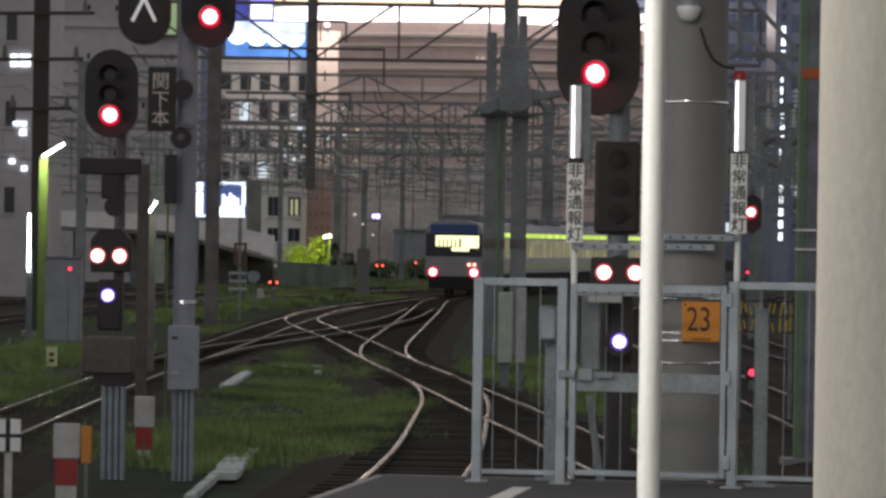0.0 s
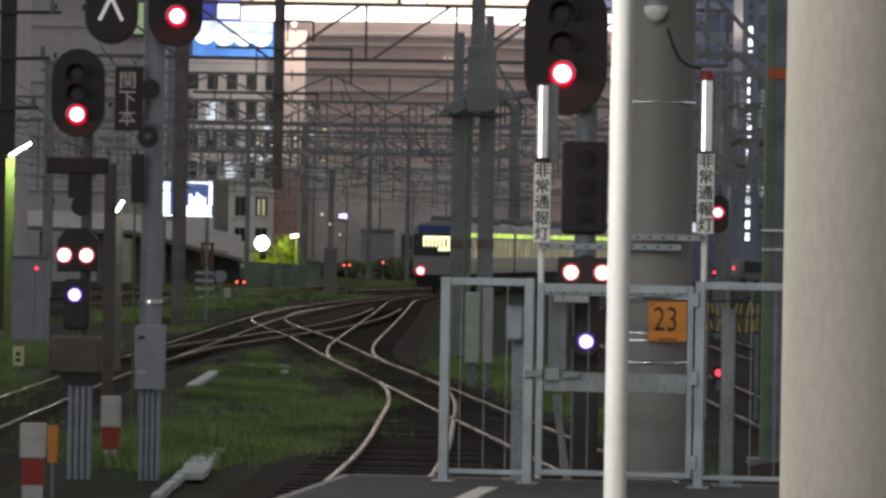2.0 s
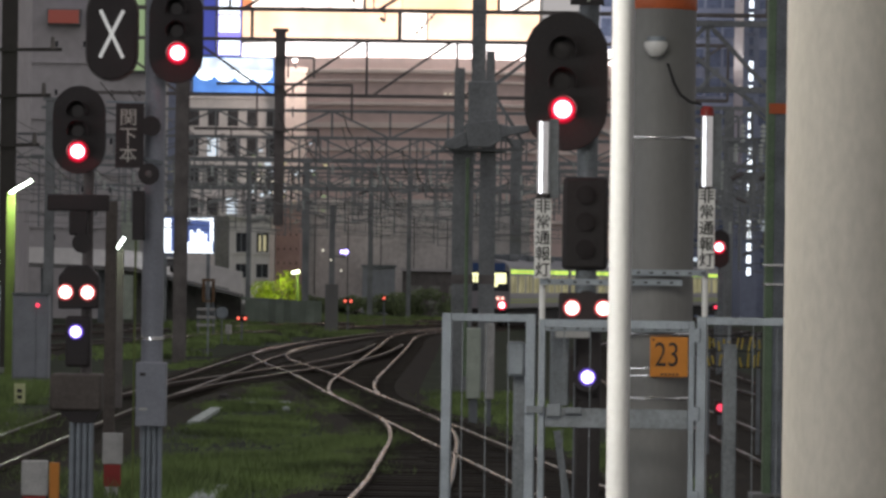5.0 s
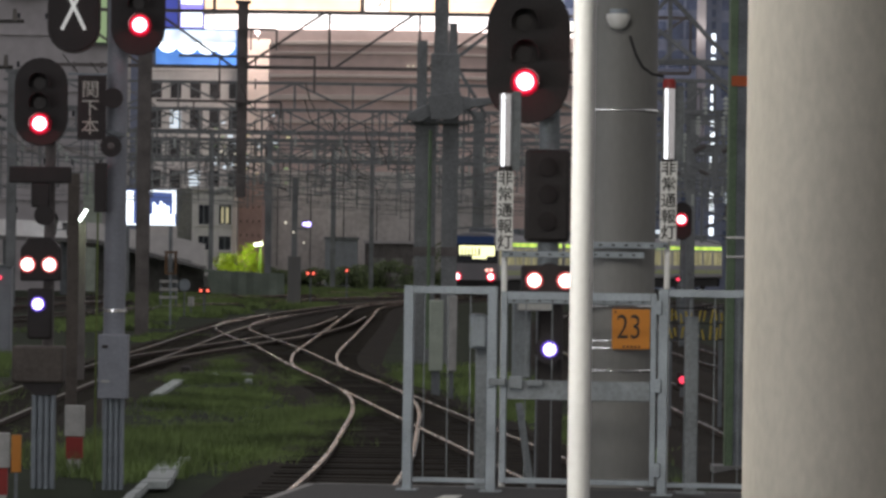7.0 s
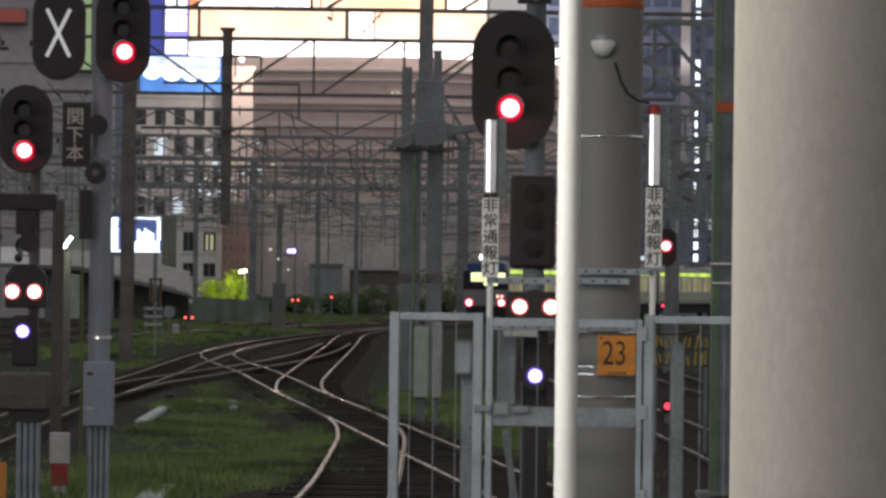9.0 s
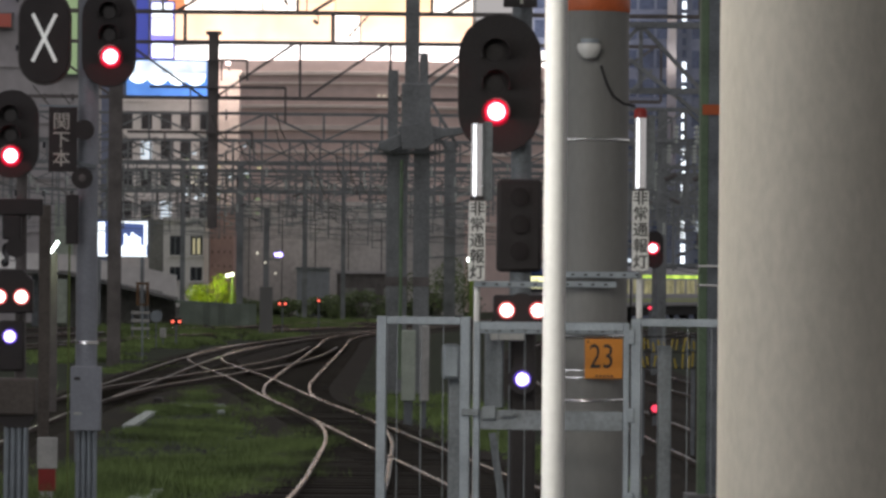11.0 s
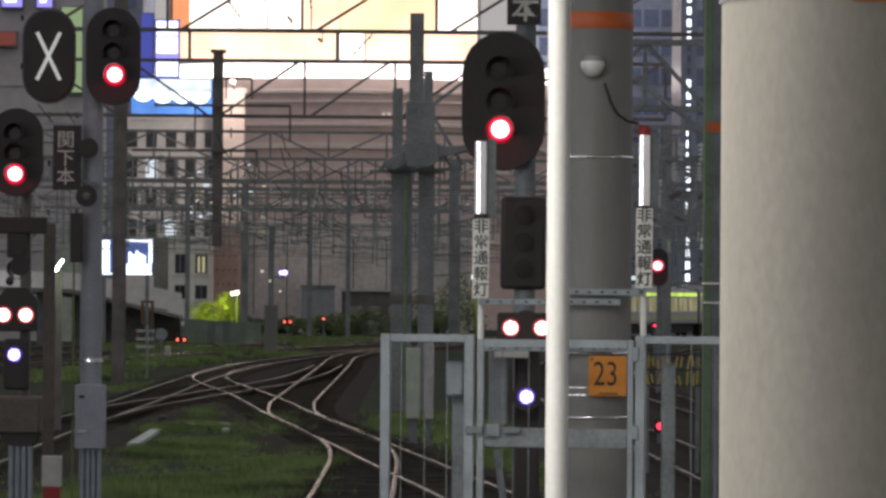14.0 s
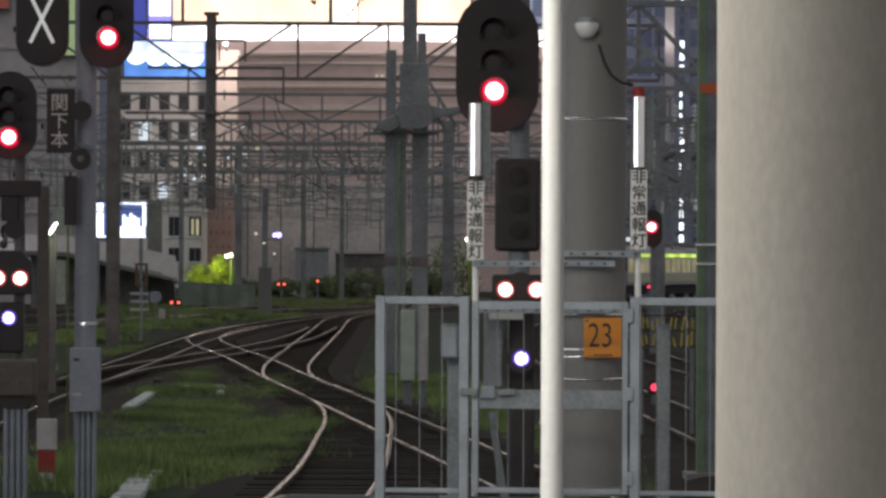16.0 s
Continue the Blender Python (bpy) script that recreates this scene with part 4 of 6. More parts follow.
CABIN_PANE = glow("dim_cabin_window", (0.85, 0.78, 0.40), 0.2, 0.5, 1.2)
GLOW_MARK_HOT = glow("hot_marker_glow", (1.0, 0.5, 0.42), 2.2)
GLOW_MARK = glow("marker_lamp_glow", (1.0, 0.16, 0.10), 1.8)
train_cars = [build_train_car(True, False), build_train_car(False, False), build_train_car(False, True)]
TAIL_AT = [(0.0, 16.3), (1.5, 23.3), (3.0, 31.0), (4.5, 39.0), (6.0, 46.2), (7.5, 51.4), (9.0, 57.2), (10.4, 66.5), (11.4, 75.5), (12.5, 80.5), (14.0, 85.5), (16.0, 89.5)]


# ---- overhead gantries ----
def gantry(x0, x1, y, z0, z1, bays, posts, m, lab, post_top=None, member=0.13, lean=1, foot=-0.2, turn_at=None, inset=0.0):
    th = thing("overhead_gantry", ((x0 + x1) / 2, y, -0.2), lab, "overhead gantry", "overhead gantries")
    for px, w in posts:
        bm = B()
        zt = post_top or z1 + 0.3
        hsec(bm, px - w / 2, px + w / 2, y - w / 2, y + w / 2, foot if px < 0 else -0.2, zt)
        part("post", bm, m, th)
        part("post_cap", box(B(), px - w / 2 - 0.1, px + w / 2 + 0.1, y - w / 2 - 0.05, y + w / 2 + 0.05, zt, zt + 0.12), m, th)
    for z in (z0, z1):
        part("chord", bar(B(), (x0, y, z), (x1, y, z), member, member), m, th)
    step = (x1 - x0) / bays
    for k in range(bays):
        a, b = x0 + k * step, x0 + (k + 1) * step
        part("strut", bar(B(), (b, y, z0), (b, y, z1), member * 0.7, member * 0.7), m, th)
        rise = (k + lean) % 2 if turn_at is None else (a + b) / 2 > turn_at
        a, b = a + inset * (b - a), b - inset * (b - a)
        if rise:
            part("brace", bar(B(), (a, y, z0), (b, y, z1), member * 0.7, member * 0.7), m, th)
        else:
            part("brace", bar(B(), (a, y, z1), (b, y, z0), member * 0.7, member * 0.7), m, th)
    return th


def insulator(parent, p, q, n=5, r=0.07, m=None):
    bm = B()
    p, q = Vector(p), Vector(q)
    rod(bm, p, q, 0.02, 0.02, 6)
    for k in range(n):
        c = p.lerp(q, (k + 0.6) / (n + 0.2))
        d = (q - p).normalized() * 0.025
        rod(bm, c - d, c + d, r, r * 0.6, 8)
    part("insulator", bm, m or BROWN, parent, "pale porcelain insulator" if m == PORCELAIN else "brown ribbed insulator")


def hanger(parent, x, y, z_top, z_low, reach, m, rnd):
    """A drop arm with a hinged cantilever, a register arm, stays and insulators."""
    part("drop_arm", bar(B(), (x, y, z_top), (x, y, z_low), 0.08, 0.08), m, parent)
    part("bracket", bar(B(), (x, y, z_low + 0.5), (x + reach, y, z_low + 0.95), 0.05, 0.05), m, parent)
    part("register_arm", bar(B(), (x, y, z_low + 0.1), (x + reach, y, z_low - 0.1 + rnd.uniform(0, 0.2)), 0.04, 0.04), m, parent)
    insulator(parent, (x + reach * 0.15, y, z_low + 0.57), (x + reach * 0.5, y, z_low + 0.72), 5, 0.07, rnd.choice((BROWN, PORCELAIN)))
    insulator(parent, (x + reach, y, z_low + 0.95), (x + reach, y, z_low + 1.4), 5, 0.07, rnd.choice((BROWN, PORCELAIN, PORCELAIN)))
    if rnd.random() < 0.7:
        part("stay", bar(B(), (x, y, z_top - 0.1), (x + reach, y, z_low + 1.4), 0.035, 0.035), m, parent)
    if rnd.random() < 0.5:
        w = rnd.uniform(0.5, 1.1)
        part("cross_arm", bar(B(), (x - w, y, z_low + rnd.uniform(1.2, 1.6)), (x + w, y, z_low + rnd.uniform(1.2, 1.6)), 0.06, 0.06), m, parent)
        for sx in (-w, w):
            insulator(parent, (x + sx * 0.9, y, z_low + 1.4), (x + sx * 0.9, y, z_low + 1.85), 4, 0.08, PORCELAIN)


g1 = gantry(-12.145, 11.973, 140, 9.534, 11.644, 7, [(-5.104, 0.38), (10.036, 0.38)], BROWN, "brown steel lattice gantry across the tracks", foot=4.573, turn_at=-5.232, inset=0.06)
for x0, x1, z, zl in ((-5.21, -3.813, 10.961, 10.177), (-7.51, -2.353, 9.923, 8.588), (-8.345, -3.617, 8.205, 7.595)):
    part("cross_arm", bar(B(), (x0, 139.7, z), (x1, 139.7, z), 0.1, 0.1), BROWN, g1)
    part("drop_arm", bar(B(), (x1, 139.7, z), (x1, 139.7, zl), 0.08, 0.08), BROWN, g1)
    part("drop_arm", bar(B(), (x0 * 0.7 + x1 * 0.3, 139.7, z), (x0 * 0.7 + x1 * 0.3, 139.7, zl), 0.06, 0.06), BROWN, g1)
g2 = gantry(-10.263, 11.334, 118, 11.21, 13.388, 5, [(-7.424, 0.42)], BROWN, "tall brown steel gantry in front of the billboard", turn_at=-50, inset=0.1)
for px in (-5.226, -0.489):
    part("drop_arm", bar(B(), (px, 118, 11.21), (px, 118, 10.249), 0.1, 0.1), BROWN, g2)
for x0, z0, x1, z1 in ((-3.999, 12.147, -3.601, 11.61), (-3.275, 12.521, -2.732, 12.077), (-2.081, 11.671, -1.936, 11.456), (-1.393, 12.641, -1.32, 11.827), (-0.017, 10.4, 0.635, 11.098), (-1.103, 10.962, -0.958, 10.837)):
    insulator(g2, (x0, 117.7, z0), (x1, 117.7, z1), 4, 0.06)
    part("drop_arm", bar(B(), (x1, 117.75, z1), (x1, 117.75, 11.21), 0.035, 0.035), BROWN, g2)
MID_POSTS = {3: [(-9.865, 0.28), (-6.417, 0.4)], 4: [(-2.759, 0.34), (-0.186, 0.3)]}
rnd = random.Random(5)
for i, (y, zc, span, m) in enumerate(((158, 8.6, (-16, 14), STEEL_FAR), (178, 8.2, (-22, 18), STEEL_FAR), (200, 9.0, (-24, 22), STEEL_FAR), (222, 8.0, (-20, 30), STEEL_FAR), (246, 8.4, (-24, 34), STEEL_FAR), (272, 9.4, (-26, 38), STEEL_FAR))):
    g = gantry(span[0], span[1], y, zc, zc + 1.15, int((span[1] - span[0]) / 2.4), [(span[0] + 0.4, 0.4), (span[1] - 0.4, 0.4)] + MID_POSTS.get(i, []), m, "dull grey steel gantry over the far tracks", member=0.12)
    for k in range(24):
        x = span[0] + (k + 0.6 + rnd.uniform(-0.35, 0.35)) * (span[1] - span[0]) / 24
        hanger(g, x, y - 0.12, zc, rnd.uniform(4.8, 6.6), rnd.choice((-1, 1)) * rnd.uniform(0.9, 2.2), m, rnd)
    low = zc - rnd.uniform(0.9, 1.5)
    part("lower_chord", bar(B(), (span[0] + 1, y + 0.1, low), (span[1] - 1, y + 0.1, low), 0.07, 0.07), m, g)

# twin mast beyond the fence
tw = thing("twin_mast", (1.593, 92, -0.2), "pair of grey steel masts with working platform", "mast")
for x0, x1, top, w in ((1.005, 1.528, 6.179, 0.3), (1.684, 2.08, 6.189, 0.36)):
    bm = B()
    hsec(bm, x0, x1, 91.85, 92.15, -0.2, top)
    part("mast", bm, STEEL_FAR, tw)
    part("orange_band", box(B(), x0 - 0.01, x1 + 0.01, 91.83, 92.17, 2.506, 2.732), BROWN, tw, "dull orange band")
part("upper_mast", hsec(B(), 1.444, 1.798, 91.86, 92.14, 6.242, 9.794), STEEL_FAR, tw)
part("upper_mast", hsec(B(), 1.812, 2.025, 91.86, 92.14, 6.242, 8.341), STEEL_FAR, tw)
part("upper_mast", hsec(B(), 1.02, 1.275, 91.86, 92.14, 6.242, 7.905), STEEL_FAR, tw)
part("mast_case", box(B(), 1.36, 2.086, 91.7, 91.84, 6.256, 7.572), STEEL_FAR, tw, "", bevel=0.03)
part("deck_frame", plate(B(), [(0.805, 6.067), (0.750, 5.898), (1.060, 5.816), (1.508, 6.017), (1.504, 6.552), (1.281, 6.297)], 91.3, 91.5), STEEL_FAR, tw, bevel=0.03)
part("deck_frame", plate(B(), [(1.930, 6.021), (2.463, 6.222), (2.913, 6.310), (2.855, 6.479), (2.405, 6.447), (2.039, 6.528), (1.926, 6.611)], 91.32, 91.5), STEEL_FAR, tw, bevel=0.03)
part("deck_cover", plate(B(), [(1.279, 6.492), (2.094, 6.611), (2.182, 6.078), (1.930, 5.907), (1.368, 5.902)], 91.22, 91.29), STEEL_FAR, tw, bevel=0.02)
part("platform_deck", box(B(), 0.9, 2.3, 91.6, 92.4, 5.817, 5.88), STEEL_FAR, tw)
for a, b in (((0.737, 91.8, 5.882), (1.503, 91.8, 6.6)), ((2.502, 91.8, 5.938), (1.924, 91.8, 6.748)), ((1.984, 91.8, 7.455), (2.821, 91.8, 8.103)), ((2.059, 91.8, 7.174), (2.784, 91.8, 5.985)), ((0.456, 91.8, 5.807), (2.785, 91.8, 5.886))):
    part("brace", bar(B(), a, b, 0.08, 0.08), STEEL_FAR, tw)
part("conduit", rod(B(), (1.369, 91.6, 0.2), (1.369, 91.6, 5.647), 0.045, 0.045, 10), GREEN_PALE, tw, "dull green conduit")
am = thing("steel_mast", (7.223, 256, -0.2), "slender grey steel mast with short bracket arms", "mast")
part("shaft", hsec(B(), 6.828, 7.617, 255.7, 256.3, -0.2, 12.266), STEEL_FAR, am)
for z in (4.2, 5.6, 7.0):
    part("arm", bar(B(), (5.728, 255.65, z), (8.417, 255.65, z + 0.25), 0.13, 0.13), STEEL_FAR, am)
    insulator(am, (5.828, 255.65, z), (5.828, 255.65, z + 0.9), 4, 0.14, PORCELAIN)
for x0, x1, z0, z1, m in ((1.077, 1.346, -0.2, 1.7, CAB_PALE), (1.42, 1.603, -0.2, 1.79, WHITE_WORN)):
    th = thing("trackside_case", ((x0 + x1) / 2, 70, -0.2), "pale narrow trackside equipment case", "cabinet", "trackside cases")
    part("case", box(B(), x0, x1, 70, 70.25, 0.35, z1), m, th, bevel=0.02)
    part("leg", box(B(), x0 + 0.05, x1 - 0.05, 70.08, 70.16, -0.2, 0.349), GALV_DARK, th)

# ---- buildings ----
BY = 330
cb = thing("round_building", (0.305, BY + 24, -0.2), "large pale building with curved front and lit ledge", "building")
ZT = 22.394
part("wall", lathe(B(), [(24, -0.2), (24, ZT)], 0.305, BY + 24, 96), FACADE, cb)
for z, h, o in ((20.973, 0.35, 0.3), (20.161, 0.2, 0.2), (18.029, 0.3, 0.35), (15.999, 0.5, 0.4), (13.918, 0.3, 0.2), (10.873, 0.3, 0.2), (7.573, 0.3, 0.2)):
    part("cornice", lathe(B(), [(24.02, z), (24 + o, z + 0.05), (24 + o, z + h), (24.02, z + h + 0.05)], 0.305, BY + 24, 96), TOWER_WARM, cb, "pale stone cornice")
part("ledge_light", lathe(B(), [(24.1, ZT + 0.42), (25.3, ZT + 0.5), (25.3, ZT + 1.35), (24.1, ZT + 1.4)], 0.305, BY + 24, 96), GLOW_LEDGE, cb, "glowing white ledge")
rnd = random.Random(11)
for k in range(10):
    a = radians(276 + k * 1.1)
    part("small_lamp", rod(B(), (0.305 + 24.05 * math.cos(a), BY + 24 + 24.05 * math.sin(a), 19.177), (0.305 + 24.3 * math.cos(a), BY + 24 + 24.3 * math.sin(a), 19.177), 0.1, 0.1, 8), GLOW_WINDOW, cb, "tiny warm lamp")

bb = thing("billboard", (-2.546, 334, ZT + 1.4), "huge glowing orange and white billboard on the roof", "billboard")
zb, zt2 = 24.345, 41.55
GLOW_PINK = glow("pale_orange_panel_glow", (1.0, 0.70, 0.50), 1.35, 0.2, 0.3)
GLOW_HOT = glow("white_panel_glow", (1.0, 0.88, 0.80), 2.0, 0.35, 0.2)
GLOW_DEEP = glow("deep_orange_panel_glow", (1.0, 0.36, 0.16), 1.0, 0.2, 0.3)
for x0, x1, m in ((-16.384, -14.843, GLOW_DEEP), (-14.843, -4.568, GLOW_HOT), (-4.568, -1.178, GLOW_PINK), (-1.178, 7.761, GLOW_ORANGE), (7.761, 11.357, GLOW_HOT)):
    part("panel", box(B(), x0 + 0.03, x1 - 0.03, 334, 334.4, 26.759, zt2), m, bb, "glowing printed panel")
for x0, x1, m in ((-16.384, -1.332, GLOW_PINK), (-1.178, 1.083, GLOW_HOT), (1.185, 11.357, GLOW_PINK)):
    part("panel", box(B(), x0 + 0.03, x1 - 0.03, 334, 334.4, zb, 26.913), m, bb, "glowing printed panel")
part("frame", box(B(), -16.692, 11.665, 334.5, 335.5, ZT + 1.0, zt2 + 0.5), STEEL_FAR, bb)


def office(name, x0, x1, y, depth, z1, m, cols, rows, zlo, zhi, lab, lit=0.15, glow_m=None, wfrac=0.55, seed=1, hfrac=0.5, pane=None):
    th = thing(name, ((x0 + x1) / 2, y, -0.2), lab, "building")
    part("wall", box(B(), x0, x1, y, y + depth, -0.2, z1), m, th)
    part("roof_edge", box(B(), x0 - 0.15, x1 + 0.15, y - 0.15, y + depth, z1, z1 + 0.5), m, th)
    rd = random.Random(seed)
    cw, rh = (x1 - x0) / cols, (zhi - zlo) / rows
    for i in range(cols):
        for j in range(rows):
            cx, cz = x0 + (i + 0.5) * cw, zlo + (j + 0.5) * rh
            on = rd.random() < lit
            w = part("window", box(B(), cx - cw * wfrac / 2, cx + cw * wfrac / 2, y - 0.03, y - 0.004, cz - rh * hfrac / 2, cz + rh * hfrac / 2), (glow_m or GLOW_WINDOW) if on else (pane or DARK_GLASS), th, "lit window" if on else "dark window")
            part("sill", box(B(), cx - cw * wfrac / 2 - 0.05, cx + cw * wfrac / 2 + 0.05, y - 0.12, y - 0.031, cz - rh * hfrac / 2 - 0.1, cz - rh * hfrac / 2), m, w)
    return th


ob1 = office("office_building", -25.008, -16.306, 230, 14, 26.662, FACADE_GREY, 5, 7, 3.316, 24.54, "large blank grey building behind the signals", 0.0, wfrac=0.1, hfrac=0.12, seed=3)
# white strip; its green tint is lamp light put into the colour
part("pilaster", box(B(), -18.173, -17.042, 229.5, 229.996, -0.2, 7.241), CAB_PALE, ob1, "white pilaster with the lamp's green light in its colour")
for z in (3.26, 5.43, 7.24 + 1.5, 7.24 + 5.0, 7.24 + 8.5):
    part("string_course", box(B(), -25.0, -16.31, 229.85, 229.994, z, z + 0.16), FACADE_GREY, ob1, "projecting grey course")
office("office_building", -18.73, -9.179, 300, 12, 17.018, FACADE_WHITE, 6, 4, 6.959, 16.741, "white office building with rows of dark windows", 0.06, GLOW_WINDOW_COOL, seed=7, hfrac=0.6, wfrac=0.55, pane=GLASS_GREY)
ap = thing("apartment_house", (-13.145, 284, -0.2), "pale apartment house with tall dark windows, one curtained and lit", "building")
part("wall", box(B(), -14.106, -10.655, 284, 294, -0.2, 7.079), FACADE_WHITE, ap)
part("rear_wing", box(B(), -15.329, -14.115, 286, 294, -0.2, 7.226), DARK_RENDER, ap, "dark grey rear wing")
part("corner_strip", box(B(), -10.961, -10.611, 283.8, 283.996, -0.2, 7.166), TOWER_WARM, ap)
part("roof_edge", box(B(), -14.193, -10.568, 283.7, 294, 7.079 + 0.004, 7.341), FACADE_WHITE, ap)
for xa, xb, za, zb, m in ((-13.582, -12.795, 4.427, 5.913, DARK_GLASS), (-12.009, -11.092, 4.427, 5.913, DARK_GLASS), (-13.582, -12.795, 2.461, 3.51, DARK_GLASS), (-12.009, -11.092, 2.461, 3.51, DARK_GLASS)):
    wd = part("window", box(B(), xa, xb, 283.97, 283.996, za, zb), m, ap, "dark window")
    part("window_frame", box(B(), (xa + xb) / 2 - 0.04, (xa + xb) / 2 + 0.04, 283.93, 283.968, za, zb), GALV_DARK, wd)
    part("sill", box(B(), xa - 0.1, xb + 0.1, 283.8, 283.996, za - 0.14, za - 0.004), FACADE_WHITE, wd)
for xa, xb in ((-11.834, -11.66), (-11.485, -11.267)):
    part("curtain", box(B(), xa, xb, 283.94, 283.966, 4.515, 5.738), GLOW_CURTAIN, ap, "dim lit curtain")
office("brick_house", -10.62, -8.751, 286, 9, 7.686, FACADE_PINK, 4, 5, 1.967, 7.466, "narrow pink brick house", 0.0, seed=10, wfrac=0.18, hfrac=0.15)
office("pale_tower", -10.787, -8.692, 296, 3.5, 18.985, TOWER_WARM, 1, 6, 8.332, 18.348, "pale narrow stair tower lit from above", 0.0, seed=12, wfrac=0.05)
office("glass_tower", 21.368, 30.735, 290, 20, 10.987, TOWER_BLUE, 14, 5, 3.403, 10.764, "bluish office block with scattered lit windows", 0.05, GLOW_WINDOW_COOL, seed=15, pane=GLASS_BLUE)
office("slim_tower", 25.11, 26.316, 280, 8, 27.517, TOWER_BLUE, 1, 26, 2.97, 27.086, "slim bluish tower with a column of lit windows", 0.7, GLOW_WHITE, seed=21, wfrac=0.26, hfrac=0.62, pane=GLASS_BLUE)
hall = office("low_hall", -9.271, 9.647, 300, 10, 8.51, HALL, 7, 2, 1.127, 7.587, "long low mauve grey hall behind the tracks", 0.0, seed=23, wfrac=0.025, hfrac=0.96)
office("wide_tower", 18.221, 55.872, 360, 20, 50.09, TOWER_BLUE, 22, 16, 3.032, 48.983, "wide bluish glass office tower with few lit windows", 0.03, GLOW_WINDOW_COOL, seed=41, wfrac=0.85, hfrac=0.6, pane=GLASS_BLUE)
office("dark_tower", -53.341, -18.827, 330, 20, 45.22, TOWER_BLUE, 12, 10, 2.083, 44.205, "dark bluish tower block behind other buildings", 0.02, GLOW_WINDOW_COOL, seed=43, wfrac=0.6, pane=GLASS_BLUE)
# glowing specks scattered as the glints of lit insulators
rd = random.Random(61)
for _ in range(44):
    px, pz, w, h = rd.uniform(-13.881, -6.962), rd.gauss(10.145, 1.2), rd.uniform(0.12, 0.5), rd.uniform(0.08, 0.35)
    py = 295.9 if -10.878 < px < -8.692 else 299.9
    part("insulator_glint", box(B(), px, px + w, py, py + 0.06, pz, pz + h), rd.choice((GLOW_CURTAIN, GLOW_GREENISH, GLOW_WINDOW_COOL, GLOW_WINDOW)), hall, "tiny glowing speck for an insulator glint")
# added lamp and fixture that replace the billboard's light on the tower front
fl = thing("added_tower_lamp", (-9.521, 292.6, 18.984 + 0.5), "added lamp standing in for billboard light on the tower", "floodlight")
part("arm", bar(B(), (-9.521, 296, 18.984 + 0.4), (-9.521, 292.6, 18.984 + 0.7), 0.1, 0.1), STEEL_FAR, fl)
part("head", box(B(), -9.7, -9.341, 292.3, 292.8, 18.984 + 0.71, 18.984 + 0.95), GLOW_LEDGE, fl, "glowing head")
spot("tower_fill_light", (-9.521, 292.2, 18.984 + 0.3), 950, (1.0, 0.80, 0.72), 0.4)
sb = office("side_building", -24.864, -19.164, 170, 14, 18.747, FACADE_GREY, 3, 4, 2.276, 18.225, "dark grey building with few lit windows", 0.0, GLOW_WINDOW_COOL, seed=29, wfrac=0.25, hfrac=0.3)
for a, b, c, d in ((-20.146, -19.832, 10.442, 11.016), (-19.728, -19.231, 10.448, 11.023), (-19.989, -19.362, 7.675, 7.91), (-19.675, -19.362, 7.26, 7.547), (-20.146, -19.884, 5.945, 6.206), (-19.571, -19.31, 5.614, 5.849)):
    part("window", box(B(), a, b, 169.9, 169.96, c, d), GLOW_WHITE, sb, "bright lit window")


def lit_sign(name, x0, x1, y, z0, z1, m, lab, extra=(), legs=False):
    th = thing(name, ((x0 + x1) / 2, y, z0), lab, "sign")
    part("face", box(B(), x0, x1, y - 0.2, y, z0, z1), m, th, "glowing sign face")
    part("casing", box(B(), x0 - 0.1, x1 + 0.1, y + 0.004, y + 0.6, z0 - 0.1, z1 + 0.1), STEEL_FAR, th)
    for a, b, c, d, mm in extra:
        part("panel", box(B(), a, b, y - 0.26, y - 0.204, c, d), mm, th, "glowing panel")
    for px in ((x0 + 0.3, x1 - 0.3) if legs else ()):
        part("leg", bar(B(), (px, y + 0.3, -0.2), (px, y + 0.3, z0 - 0.1), 0.2, 0.2), STEEL_FAR, th)
    return th


bs = lit_sign("blue_billboard", -18.07, -11.494, 301, 17.018 + 0.5, 20.451, GLOW_BLUE, "blue glowing billboard with row of white discs")
for px, pz, pr in ((-17.1, 19.45, 0.9), (-15.5, 19.35, 0.92), (-13.9, 19.3, 0.88), (-12.45, 19.25, 0.85)):
    part("disc", rod(B(), (px, 300.79, pz), (px, 300.7, pz), pr, pr * 0.95, 28), GLOW_WHITE, bs, "glowing white disc")
part("panel", box(B(), -18.0, -11.55, 300.68, 300.69, 19.35, 20.4), GLOW_PALE, bs, "pale glowing upper panel")
lit_sign("upright_sign", -16.589, -14.679, 310, 21.127, 25.917, GLOW_PURPLE, "upright white and violet glowing sign", [(-16.525, -14.773, 24.659, 25.821, GLOW_WHITE), (-16.511, -14.762, 23.132, 24.484, GLOW_WHITE), (-16.495, -14.745, 21.223, 22.480, GLOW_WHITE)], True)
lit_sign("blue_column_sign", -17.884, -16.880, 311, 21.271, 26.546, GLOW_BLUE_DEEP, "tall deep blue glowing sign on legs", (), True)
lit_sign("red_sign", -22.881, -20.987, 229.4, 18.224, 19.040, GLOW_RED_DIM, "dull red glowing wall sign")
lit_sign("green_sign", -18.137, -16.869, 229.4, 15.338, 20.621, GLOW_GREENISH, "tall dull green glowing sign")
lit_sign("violet_sign", -21.87, -20.637, 229.4, 20.636, 22.326, GLOW_PURPLE, "violet and white glowing sign", [(-21.670, -20.987, 20.9, 22.2, GLOW_WHITE)])
lit_sign("violet_sign", -19.686, -18.771, 229.4, 20.636, 22.326, GLOW_PURPLE, "violet and white glowing sign", [(-19.486, -19.121, 20.9, 22.2, GLOW_WHITE)])
